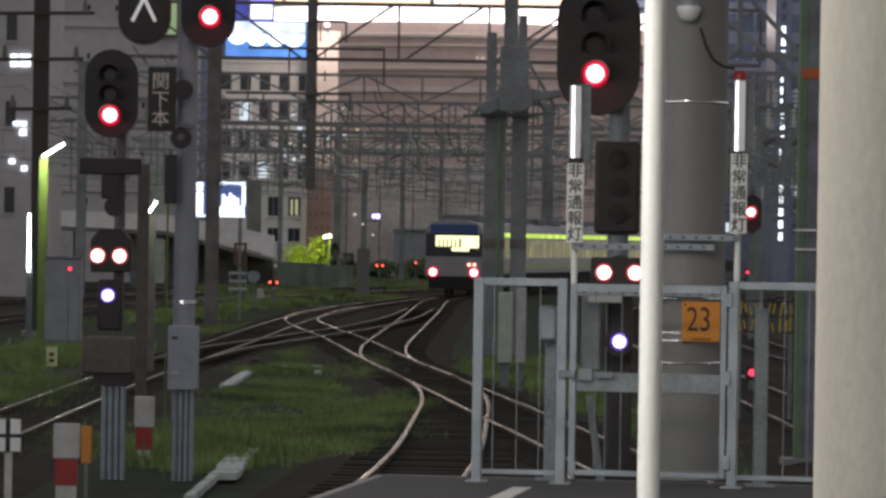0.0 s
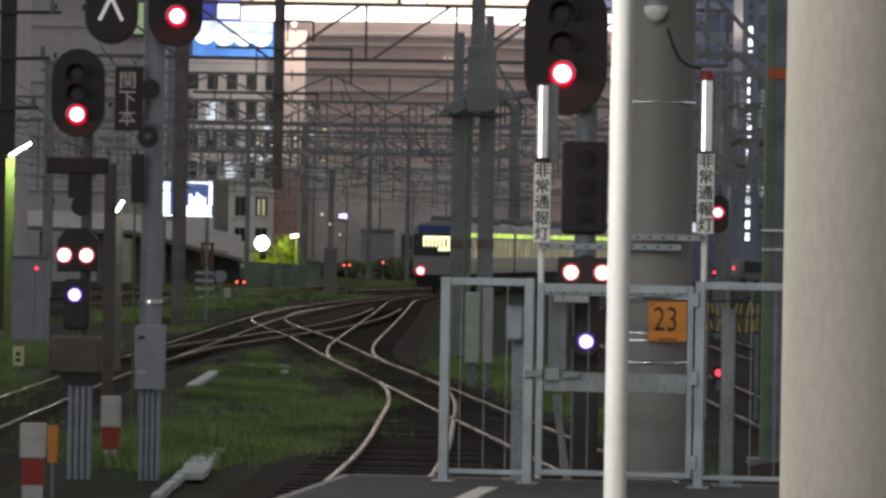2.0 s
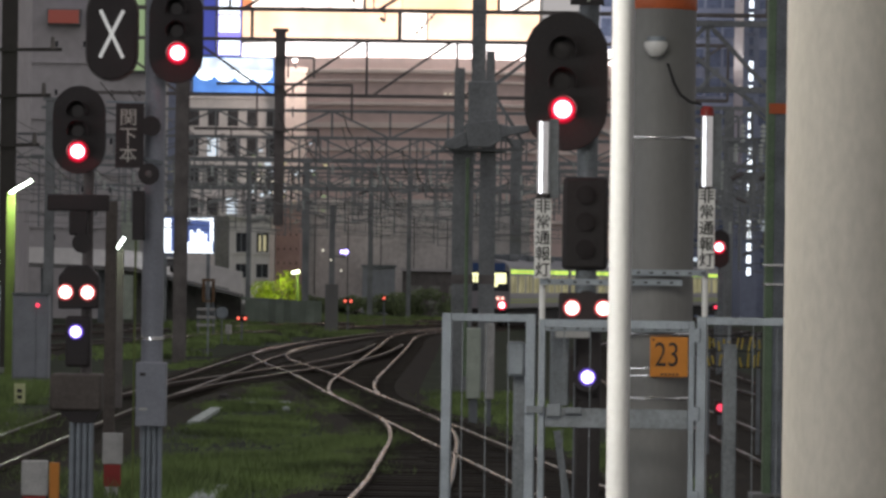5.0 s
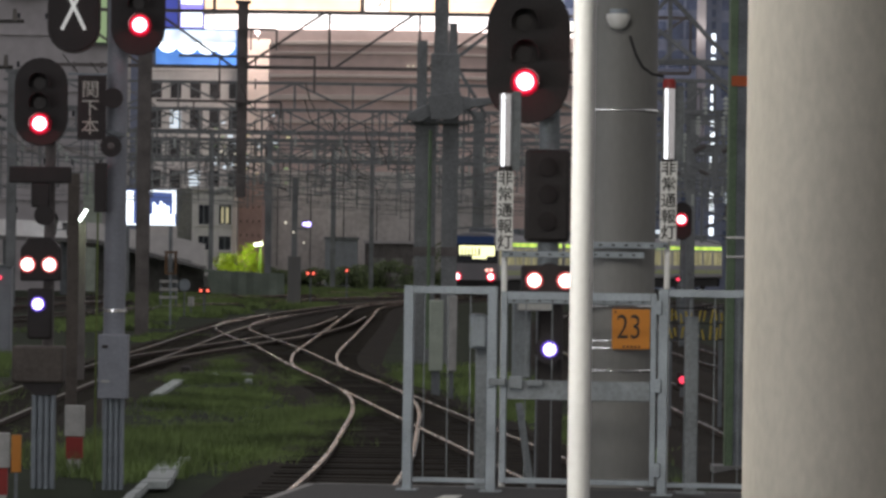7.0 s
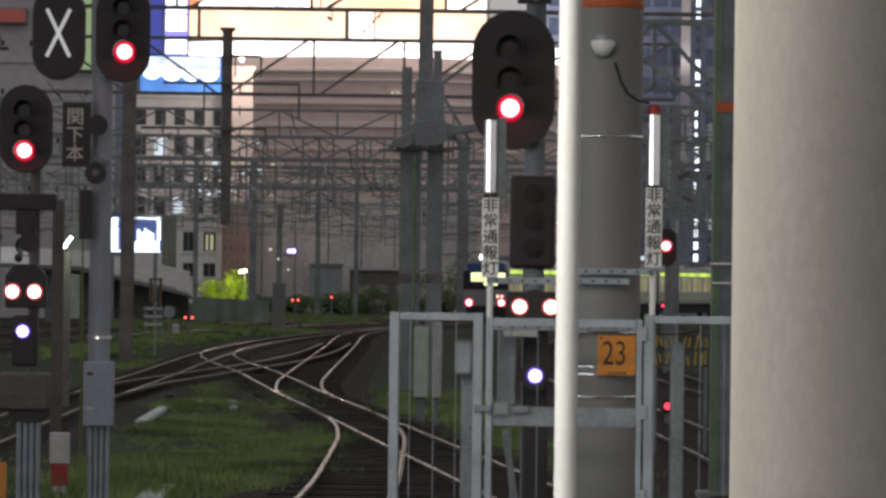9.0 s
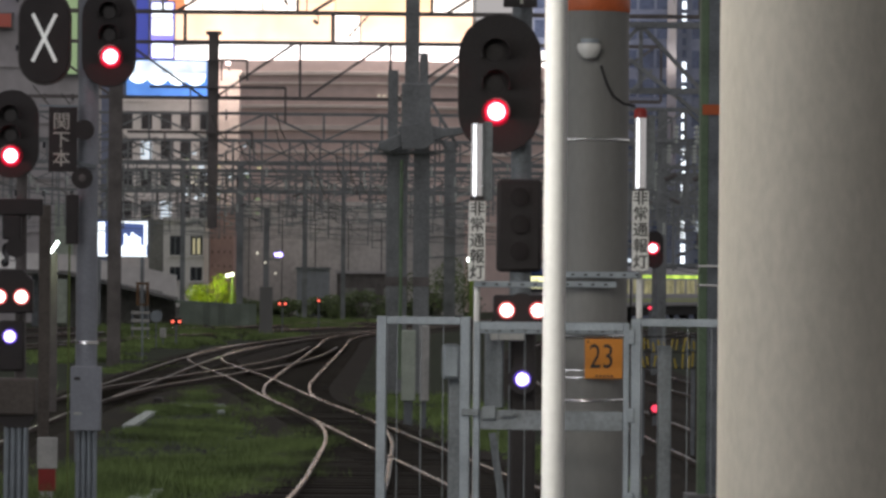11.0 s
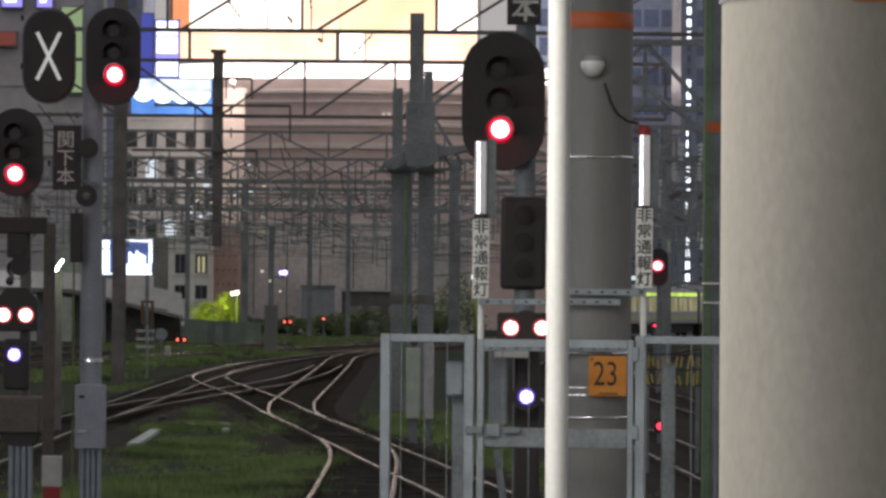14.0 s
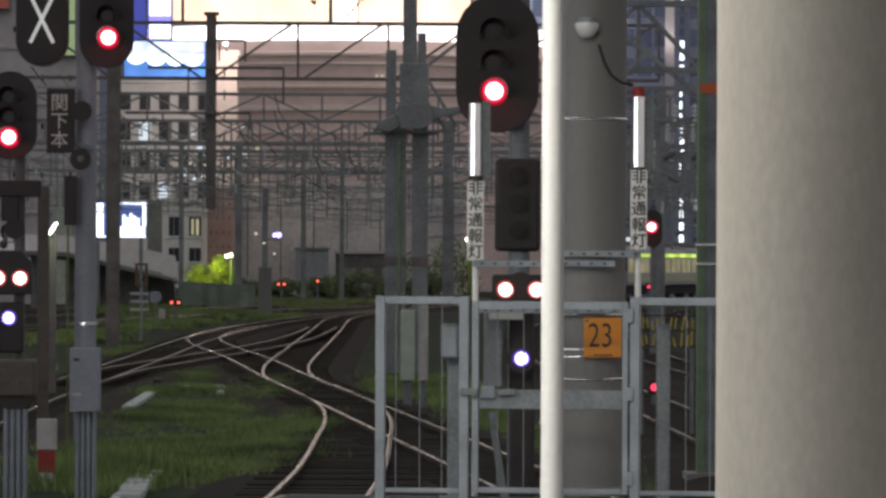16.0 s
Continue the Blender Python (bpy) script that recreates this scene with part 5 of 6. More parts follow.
lit_sign("shop_sign", -14.403, -11.335, 210, 3.937, 5.875, GLOW_BLUE_DIM, "white and blue lit shop sign over the road",
         [(-14.339, -13.757, 4.002, 5.81, GLOW_WHITE), (-12.788, -11.399, 3.969, 4.486, GLOW_WHITE), (-12.821, -11.335, 5.714, 5.875, GLOW_WHITE)] + [(-11.529, -11.335, 4.518, 5.681, GLOW_WHITE), (-14.403, -11.335, 3.872, 3.953, GLOW_WHITE)] + [(-12.659 + 0.2 * k, -12.659 + 0.2 * k + 0.15, 4.518, 4.906 + (0.25, 0.1, 0.32, 0.18, 0.05)[k], GLOW_WHITE) for k in range(5)], True)

# sheds before the hall
sh = thing("small_shed", (-2.583, 285, -0.2), "small bluish grey shed before the hall", "shed")
part("wall", box(B(), -3.81, -1.268, 285, 289, -0.2, 3.403), CAB_BOX, sh)
part("roof", box(B(), -3.898, -1.18, 284.8, 289.2, 3.403 + 0.004, 3.579), GALV_DARK, sh)
sh = thing("small_shed", (1.731, 288, -0.2), "low brownish shed before the hall", "shed")
part("wall", box(B(), -0.706, 4.831, 288, 292, -0.2, 3.125), BROWN, sh)
part("roof", box(B(), -0.838, 4.964, 287.7, 292.2, 3.125 + 0.004, 3.346), FACADE_GREY, sh)
for px in (-0.041, 1.376, 2.971):
    part("door", box(B(), px, px + 0.9, 287.95, 287.996, -0.2, 2.0), DARK_RENDER, sh, "dark door")

# raised road beside the yard
th = thing("raised_road", (-15.858, 213, -0.2), "pale raised concrete road sloping down beside the yard", "road")
part("back_wall", plate(B(), [(-22.954, 3.157), (-12.223, 2.129), (-9.931, 1.7), (-9.931, 2.83), (-12.223, 3.325), (-16.31, 3.992), (-22.954, 4.154)], 215.6, 216.2), FACADE_WHITE, th, "pale concrete parapet")
part("deck", plate(B(), [(-22.635, 3.215), (-16.083, 3.023), (-12.054, 2.071), (-9.793, 1.549), (-9.793, 1.386), (-12.054, 1.874), (-16.083, 2.794), (-22.635, 2.953)], 210.5, 215.59), COLUMN, th, "grey road deck")
part("lower_support", box(B(), -9.728, -5.665, 211.5, 213, -0.2, 0.992), DARK_RENDER, th)
part("lower_deck", plate(B(), [(-9.793 + 0.01, 1.386), (-5.6, 1.157), (-5.6, 1.026), (-9.793 + 0.01, 1.222)], 211.3, 213.1), HOARD, th, "dark lower deck")
# dark sheet put below the deck as its shade
part("deck_shade_wall", plate(B(), [(-16.159, -0.2), (-9.839, -0.2), (-9.839, 1.353), (-12.11, 1.842), (-16.159, 2.761)], 213.4, 213.8), DARK_RENDER, th, "dark wall standing for the shade under the deck")
for px, zt in ((-21.096, 2.913), (-17.804, 2.834), (-14.678, 2.457), (-11.551, 1.752)):
    part("pier", box(B(), px - 0.25, px + 0.25, 211.8, 213, -0.2, zt - 0.01), GALV_DARK, th)


def build_car(length, width, height, m, lamps, lamp_m, lamp_r, lamp_z, lab):
    """A small road vehicle that drives towards its own -y; lamps sit on that end (1) or on the far end (-1)."""
    car = thing("road_car", (0, 0, 0), lab, "car", "road cars")
    h, w = length / 2, width / 2
    prof = [(-h, 0.35), (-h, 0.72), (-h + 0.15, 0.85), (-h + 0.95, 0.95), (-h + 1.5, height - 0.03), (h - 0.75, height), (h - 0.2, 0.95), (h, 0.85), (h, 0.35)]
    bm = B()
    a, b = [bm.verts.new((-w, y, z)) for y, z in prof], [bm.verts.new((w, y, z)) for y, z in prof]
    bm.faces.new(a)
    bm.faces.new(b[::-1])
    for k in range(len(prof)):
        n = (k + 1) % len(prof)
        bm.faces.new((a[k], a[n], b[n], b[k]))
    part("body", bm, m, car, "", True, 0.06)
    for x in (-w - 0.004, w - 0.02):
        part("side_window", box(B(), x, x + 0.024, -h + 1.55, h - 0.8, 0.98, height - 0.12), DARK_GLASS, car, "dark side window", True)
        for y in (-h + 0.75, h - 0.75):
            part("wheel", rod(B(), (x, y, 0.31), (x + 0.024, y, 0.31), 0.31, 0.31, 18), BLACK_R, car, "black tyre", True)
    for x in (-w + 0.28, w - 0.28):
        y = -lamps * (h + 0.012)
        part("lamp", rod(B(), (x, y, lamp_z), (x, y - lamps * 0.03, lamp_z), lamp_r, lamp_r * 0.9, 20), lamp_m, car, "glowing lamp", True)
    return car


CAR_DARK = mat("grey_car_paint", (0.16, 0.16, 0.165), 0.25, 0.2, 0.1, 2, 20, 0)
GLOW_HEAD = glow("headlight_glow", (0.90, 0.94, 1.0), 14)


def build_scooter(lab):
    """A small scooter that drives towards its own -y, with one bright headlight in its front shield."""
    sc = thing("motor_scooter", (0, 0, 0), lab, "scooter")
    part("front_shield", plate(B(), [(-0.2, 0.42), (0.2, 0.42), (0.24, 0.8), (0.16, 1.06), (-0.16, 1.06), (-0.24, 0.8)], -0.52, -0.46), CAR_DARK, sc, "", True, 0.02)
    part("floor_board", box(B(), -0.17, 0.17, -0.46, 0.15, 0.36, 0.42), CAR_DARK, sc, "", True, 0.02)
    part("seat", box(B(), -0.15, 0.15, 0.1, 0.8, 0.7, 0.8), BLACK_R, sc, "black seat", True, 0.04)
    part("rear_body", box(B(), -0.16, 0.16, 0.151, 0.78, 0.36, 0.699), CAR_DARK, sc, "", True, 0.05)
    part("handlebar", rod(B(), (-0.34, -0.42, 1.05), (0.34, -0.42, 1.05), 0.02, 0.02, 8), BLACK_R, sc, "", True)
    for y in (-0.62, 0.62):
        w = part("wheel", rod(B(), (-0.05, y, 0.25), (0.05, y, 0.25), 0.25, 0.25, 20), BLACK_R, sc, "black tyre", True)
        part("fork", bar(B(), (0.07, y, 0.25), (0.07, y * 0.8, 0.5), 0.04, 0.04), GALV_DARK, sc, "", True)
    # disc far larger than a headlight, so that it includes the glare
    part("headlight_rim", rod(B(), (0, -0.521, 0.98), (0, -0.56, 0.98), 0.42, 0.42, 24), BLACK_R, sc, "", True)
    part("headlight", rod(B(), (0, -0.561, 0.98), (0, -0.565, 0.98), 0.41, 0.41, 28), GLOW_HEAD, sc, "white headlight disc widened by its glare", True)
    return sc


ramp_car = build_scooter("dark scooter with one dazzling headlight on the raised road")
yard_van = build_car(4.4, 1.7, 1.9, CAR_DARK, -1, GLOW_TAIL, 0.16, 1.3, "dark van with red tail lamps beyond the tracks")
# seconds, place on the raised road, heading: 0 faces the yard, 90 faces along the road
RAMP_CAR = [(0.0, -5.834, 2.073 - 0.98, -125), (1.0, -6.715, 2.222 - 0.98, -125), (1.4, -7.367, 2.309 - 0.98, -115), (1.52, -7.628, 2.338 - 0.98, -95), (1.62, -7.791, 2.368 - 0.98, -15), (2.0, -8.475, 2.423 - 0.98, -6), (2.4, -9.258, 2.443 - 0.98, -6), (2.8, -9.943, 2.726 - 0.98, -6), (3.0, -10.497, 2.782 - 0.98, -6), (3.2, -10.954, 2.775 - 0.98, -8), (3.7, -11.932, 3.118 - 0.98, -60), (4.4, -13.236, 3.489 - 0.98, -118), (6.0, -16.008, 3.967 - 0.98, -120), (8.0, -19.105, 4.18 - 0.98, -120), (16.0, -19.138, 4.179 - 0.98, -120)]
YARD_VAN = [(0.0, 20.879, 125), (0.8, 22.636, 130), (1.4, 23.891, 130), (2.2, 25.69, 128), (3.2, 28.074, 125), (6.0, 32.593, 100), (16.0, 32.802, 98)]

# ---- planting ----
def leaves(bm, c, rad, n, size, rnd):
    for _ in range(n):
        d = Vector((rnd.gauss(0, 1), rnd.gauss(0, 1), rnd.gauss(0, 1))).normalized()
        p = Vector(c) + Vector((d.x * rad[0], d.y * rad[1], d.z * rad[2])) * rnd.uniform(0.55, 1.05)
        a = Vector((rnd.gauss(0, 1), rnd.gauss(0, 1), rnd.gauss(0, 1))).normalized() * size
        b = a.orthogonal().normalized() * size * 0.6
        bm.faces.new([bm.verts.new(p + v) for v in (-a, b, a, -b)])


def bush(x, y, w, h, lab, seed, m, lamp=None):
    rnd = random.Random(seed)
    th = thing("bush", (x, y, -0.2), lab, "bush")
    for k in range(5):
        bm = B()
        q = (x + rnd.uniform(-w, w) * 0.5, y + rnd.uniform(-0.5, 0.5), -0.2 + h * rnd.uniform(0.5, 0.8))
        rod(bm, (x + rnd.uniform(-0.3, 0.3), y, -0.2), q, 0.06, 0.02, 7)
        part("stem", bm, BROWN, th)
    bm = B()
    for k in range(16):
        cx = x + rnd.uniform(-w, w) * 0.72
        top = h * (1 - 0.45 * abs(cx - x) / w)
        leaves(bm, (cx, y + rnd.uniform(-0.8, 0.8), -0.2 + rnd.uniform(0.22, 0.88) * top), (w * 0.32, 0.7, h * 0.2), 130, 0.11, rnd)
    part("foliage", bm, m, th, "bright leaves")
    return th


bush(-9.321, 258, 1.9, (2.658 + 0.2) * 1.14, "round leafy bush lit bright yellow green", 3, LEAF)
spot("street_light", (-8.793, 255.3, 2.641 + 0.1), 500, (0.85, 1.0, 0.45), 0.1)
th = thing("street_lamp", (-7.986, 257, -0.2), "short street lamp glowing beside a bush", "street lamp", "street lamps")
part("post", rod(B(), (-7.946, 257.3, -0.2), (-7.946, 257.3, 2.841), 0.13, 0.1, 12), GREEN_POST, th)
part("lamp", rod(B(), (-8.381, 257, 2.838), (-7.828, 257, 2.961), 0.10, 0.12, 12), GLOW_STREET, th, "glowing lamp head")
th = thing("street_lamp", (8.934, 264, -0.2), "street lamp glowing beyond the departing track", "street lamp", "street lamps")
part("post", rod(B(), (9.056, 264.2, -0.2), (9.056, 264.2, 4.009), 0.2, 0.16, 12), GREEN_POST, th)
part("lamp", rod(B(), (8.731, 263.9, 4.087), (9.178, 263.9, 4.256), 0.15, 0.2, 12), GLOW_TUBE, th, "glowing lamp head")
spot("street_light", (8.698, 263.2, 3.997), 120, (0.85, 1.0, 0.45), 0.1)
hd = thing("low_hoarding", (-7.246, 211, -0.2), "dull green low hoarding in front of the road ramp", "fence")
for k in range(10):
    px = -9.518 + 0.44 * k
    part("board", box(B(), px, px + 0.437, 211, 211.05, -0.2, 1.205 + 0.012 * (k % 3)), HOARD, hd)
for k in range(4):
    px = -9.518 + 1.3 * k
    part("post", box(B(), px, px + 0.1, 211.051, 211.14, -0.2, 1.237), GALV_DARK, hd)
th = thing("brown_mast", (-5.041, 62, -0.2), "brown steel mast beside the signals", "mast")
part("shaft", hsec(B(), -5.16, -4.978, 61.9, 62.1, -0.2, 3.867), BROWN_DARK, th)
part("base_block", box(B(), -5.207, -4.931, 61.8, 62.2, -0.2, -0.1), COLUMN, th)
bush(1.246, 262, 2.5, 2.2, "dark shrubs beyond the track", 6, HEDGE)
for k, (bx, w, h) in enumerate(((-7.291, 1.6, 1.7), (-4.067, 2.0, 1.5), (-1.265, 2.2, 1.8), (3.672, 2.0, 1.6), (6.351, 1.8, 1.9))):
    bush(bx, 263 + 2 * k, w, h, "low dark shrub along the yard edge", 40 + k, HEDGE)
bush(6.872, 268, 3.2, 5.2, "dark leafy tree behind the train", 8, HEDGE)


def grass(name, patches, lab, seed, w=0.008):
    """Tufts of thin blades in uneven patches (x, y, half width, half depth, height, tufts)."""
    rnd = random.Random(seed)
    verts, faces = [], []
    for px, py, wx, wy, h, n in patches:
        spots = [(rnd.gauss(px, wx * 0.5), rnd.gauss(py, wy * 0.5), rnd.uniform(0.12, 0.4)) for _ in range(max(6, n // 40))]
        for _ in range(n):
            cx, cy, cr = rnd.choice(spots)
            x, y = rnd.gauss(cx, cr), rnd.gauss(cy, cr * 2.2)
            for _ in range(4):
                a, hh, l = rnd.uniform(0, math.tau), h * rnd.uniform(0.3, 1.15), rnd.uniform(0.2, 0.8)
                bx, by = x + rnd.uniform(-0.06, 0.06), y + rnd.uniform(-0.06, 0.06)
                k = len(verts)
                verts += [(bx - w, by, -0.22), (bx + w, by, -0.22), (bx + l * hh * math.cos(a), by + l * hh * math.sin(a), -0.2 + hh)]
                faces.append((k, k + 1, k + 2))
    me = bpy.data.meshes.new(name)
    me.from_pydata(verts, [], faces)
    me.materials.append(GRASS)
    return tagged(new(name, me), lab, "grass", "", "stuff")


grass("grass", [(-2.3, 52.5, 1.4, 4.5, 0.16, 3400), (-3.1, 47.5, 0.5, 3, 0.30, 1600), (-1.4, 51, 1.1, 2.5, 0.12, 1100), (-3.0, 68, 1.2, 5, 0.11, 2400), (-1.5, 60, 0.6, 6, 0.09, 1200), (-8.6, 60, 1.5, 9, 0.32, 4200), (-9.5, 85, 1.5, 9, 0.3, 2500), (2.6, 75, 0.7, 12, 0.22, 2500), (-5.2, 50, 0.4, 5, 0.16, 900), (-3.6, 90, 0.8, 6, 0.14, 900), (-0.9, 74, 0.5, 8, 0.09, 900), (3.2, 52, 0.5, 7, 0.15, 1000), (-0.95, 53, 0.35, 6, 0.22, 900), (-0.7, 62, 0.4, 6, 0.22, 1300), (-3.3, 50, 0.35, 3, 0.34, 1200), (-1.6, 80, 0.35, 7, 0.2, 900), (0.9, 78, 0.3, 9, 0.2, 900), (-7.6, 58, 0.5, 8, 0.26, 1500), (-3.6, 79, 0.9, 2.5, 0.14, 1200)], "tufts of yellow green grass on the yard ground", 12)
grass("weeds", [(-9.5, 135, 2.0, 14, 0.22, 2600), (-8, 160, 2.5, 12, 0.25, 2800), (-7, 185, 2.5, 10, 0.3, 2400), (-11, 190, 2, 12, 0.35, 2200), (-2.5, 215, 3, 10, 0.3, 1800), (-3, 180, 1.5, 8, 0.2, 1300), (1, 235, 3, 10, 0.35, 1600), (-6.3, 112, 0.8, 10, 0.15, 800), (-10, 210, 3, 10, 0.3, 1500), (-5.5, 240, 3, 10, 0.4, 1800)], "pale dry weeds along the far tracks", 19, 0.022)

def tube_x(bm, pts, r, n=8):
    """A pipe that runs mostly across."""
    last = None
    for p in pts:
        ring = [bm.verts.new((p[0], p[1] + r * math.cos(math.tau * k / n), p[2] + r * math.sin(math.tau * k / n))) for k in range(n)]
        for k in range(n if last else 0):
            bm.faces.new((last[k], last[(k + 1) % n], ring[(k + 1) % n], ring[k]))
        last = ring
    return bm


# pale cable trough lids and a crumpled sheet on the ground
PALE_SLAB = mat("pale_concrete_lid", (0.47, 0.52, 0.51), 0.6, 0, 0.25, 4, 30, 0.2)
trough = thing("cable_trough", (-2.75, 46, -0.2), "broken line of pale concrete cable trough lids", "cable trough", "cable troughs")
rnd = random.Random(77)
for (ax, ay), (bx, by), w in (((-2.666, 38.934), (-2.608, 42.42), 0.10), ((-2.492, 42.551), (-2.56, 46.959), 0.31), ((-2.494, 47.355), (-2.399, 47.767), 0.12)):
    n = max(1, int((by - ay) / 0.8))
    for k in range(n):
        a, b = k / n, (k + 0.96) / n
        part("lid", bar(B(), (ax + (bx - ax) * a + rnd.uniform(-0.02, 0.02), ay + (by - ay) * a, -0.13 + rnd.uniform(0, 0.02)), (ax + (bx - ax) * b, ay + (by - ay) * b, -0.13 + rnd.uniform(0, 0.02)), w, 0.08), PALE_SLAB, trough)
trough = thing("cable_trough", (-4.0, 73, -0.2), "short run of pale cable trough lids", "cable trough", "cable troughs")
(ax, ay), (bx, by) = (-4.083, 69.452), (-4.051, 77.318)
for k in range(5):
    a, b = k / 5, (k + 0.95) / 5
    part("lid", bar(B(), (ax + (bx - ax) * a, ay + (by - ay) * a, -0.16), (ax + (bx - ax) * b, ay + (by - ay) * b, -0.16), 0.22, 0.07), PALE_SLAB, trough)

hose = thing("ground_conduit", (-4.256, 80.93, -0.2), "dark conduit lying across the weedy ground", "conduit")
part("pipe", tube_x(B(), [(-4.881 + 1.250 * k / 10, 80.93 + 0.5 * math.sin(k * 1.7), -0.14 + 0.02 * math.sin(k * 2.3)) for k in range(11)], 0.055), BLACK, hose, "black pipe")
part("clamp", box(B(), -4.194, -4.006, 80.73, 81.13, -0.2, 0.02), BLACK, hose, bevel=0.02)
for bx, by, w in ((-3.478, 80.17, 0.24), (-2.750, 80.52, 0.26), (-2.599, 77.18, 0.15)):
    blk = thing("pale_block", (bx, by, -0.2), "small pale concrete block lying on the ground", "block", "pale blocks")
    part("block", box(B(), bx - w / 2, bx + w / 2, by, by + 0.3, -0.2, -0.11), PALE_SLAB, blk, bevel=0.02)

th = thing("number_board", (-8.170, 77.0, -0.2), "small pale yellow number board in the grass", "sign board")
bd = part("board", box(B(), -8.286, -8.055, 77.0, 77.03, -0.096, 0.315), PALE_YELLOW, th)
part("bar_mark", box(B(), -8.220, -8.120, 76.99, 76.998, 0.124, 0.194), INK, bd)
part("bar_mark", box(B(), -8.220, -8.120, 76.99, 76.998, -0.006, 0.064), INK, bd)
part("stake", box(B(), -8.190, -8.150, 77.031, 77.07, -0.2, 0.295), GALV_DARK, th)
th = thing("marker_stake", (-7.053, 128, -0.2), "rusty orange hooped marker on a pale stake", "marker post")
for px in (-7.228, -6.893):
    part("hoop_leg", box(B(), px - 0.05, px + 0.05, 127.95, 128.05, 1.751, 2.42), RUST, th)
part("cap", box(B(), -7.287, -6.834, 127.93, 128.07, 2.42 + 0.002, 2.499), RUST, th)
part("hoop_foot", box(B(), -7.287, -6.834, 127.93, 128.07, 1.692, 1.751 - 0.002), RUST, th)
part("stake", box(B(), -7.09, -7.031, 127.97, 128.03, -0.2, 1.692 - 0.002), GALV, th)
th = thing("low_barrier", (-9.233, 165, -0.2), "low pale barrier of three rails beside the track", "barrier")
for z in (1.032, 0.677, 0.322):
    part("rail", box(B(), -9.614, -8.776, 164.95, 165, z, z + 0.12), WHITE_WORN, th)
for px in (-9.546, -8.86):
    part("post", box(B(), px - 0.04, px + 0.04, 165.004, 165.08, -0.2, 1.083), GALV_DARK, th)
th = thing("round_sign", (-7.694, 150, -0.2), "small grey round sign on a thin stake", "sign board")
part("disc", rod(B(), (-7.712, 149.96, 1.098), (-7.712, 150, 1.098), 0.25, 0.25, 20), GALV, th)
part("stake", rod(B(), (-7.712, 150.05, -0.2), (-7.712, 150.05, 1.098), 0.03, 0.03, 8), GALV_DARK, th)
th = thing("point_box", (-7.547, 152, -0.2), "small white box on a stake beside the track", "box")
part("box", box(B(), -7.664, -7.407, 151.9, 152.1, 0.193, 0.59), WHITE_WORN, th, bevel=0.02)
part("stake", box(B(), -7.57, -7.5, 151.97, 152.03, -0.2, 0.169), GALV_DARK, th)

# overhead wires along the tracks
WIRE = mat("dull_wire", (0.20, 0.20, 0.195), 0.5, 0.6, 0.2, 2, 20, 0)


def tube(bm, pts, r, n=5):
    """One unbroken wire through the points."""
    last = None
    for p in pts:
        ring = [bm.verts.new((p[0] + r * math.cos(math.tau * k / n), p[1], p[2] + r * math.sin(math.tau * k / n))) for k in range(n)]
        for k in range(n if last else 0):
            bm.faces.new((last[k], last[(k + 1) % n], ring[(k + 1) % n], ring[k]))
        last = ring
    return bm


def overhead(line, seed):
    rnd = random.Random(seed)
    th = thing("overhead_line", (line[0].x, line[0].y, 5.1), "pair of thin overhead wires with droppers", "overhead wire", "overhead wires")
    pts = [p for p in line if p.y > 105][::4]
    for i, (a, b) in enumerate(zip(pts, pts[1:])):
        sag = [0.95 - 0.45 * math.sin(math.pi * ((p.y % 40) / 40)) for p in (a, b)]
        part("dropper", rod(B(), (a.x, a.y, 5.15), (a.x, a.y, 5.15 + sag[0]), 0.01, 0.01, 4), WIRE, th)
    part("contact_wire", tube(B(), [(p.x, p.y, 5.15) for p in pts], 0.016), WIRE, th)
    part("messenger_wire", tube(B(), [(p.x, p.y, 6.1 - 0.45 * math.sin(math.pi * ((p.y % 40) / 40))) for p in pts], 0.016), WIRE, th)


for i, ln in enumerate((T1, TF, TG, TH, TI, TJ, TK)):
    overhead(ln, i)
rnd = random.Random(83)
for k in range(14):
    x, z, sx = rnd.uniform(-22, 2), rnd.uniform(6.4, 9.6), rnd.uniform(0.5, 1.4)
    fw = thing("feeder_wire", (x, 130, z), "thin sagging feeder wire strung between gantries", "overhead wire", "feeder wires")
    pts = [(x + sx * 14 * (q / 24) ** 1.8, 130 + 5.8 * q, z - 0.5 * math.sin(math.pi * ((q % 4) / 4))) for q in range(25)]
    part("wire", tube(B(), pts, 0.02), WIRE, fw, "dull grey wire")

# ---- right-hand yard ----
gp = thing("green_mast", (4.701, 47, -0.2), "grey and green steel mast with an orange band", "mast")
x0, x1 = 4.526, 4.793
part("shaft", hsec(B(), x0 + 0.1, x1, 46.87, 47.13, -0.2, 9.5), GALV_DARK, gp, "grey steel shaft")
# the mast's lit left side, given as a greener part
part("lit_flange", box(B(), x0, x0 + 0.098, 46.86, 47.12, -0.2, 9.5), GREEN_PALE, gp, "green edge coloured as the mast's lit side", bevel=0.01)
part("colour_band", box(B(), x0 + 0.02, x1 + 0.01, 46.85, 47.15, 4.805, 4.935), ORANGE_BAND, gp, "orange band")
part("base_block", box(B(), x0 - 0.15, x1 + 0.15, 46.7, 47.3, -0.2, -0.05), COLUMN, gp)
for z in (2.868, 2.622):
    part("clamp", box(B(), x0 - 0.02, x1 + 0.02, 46.84, 47.16, z - 0.012, z + 0.012), STRAP, gp)
gr = gantry(3.91, 8.106, 62, 5.891, 7.007, 4, [(7.401, 0.4)], STEEL_FAR, "bluish grey steel gantry over the platform tracks", member=0.1)
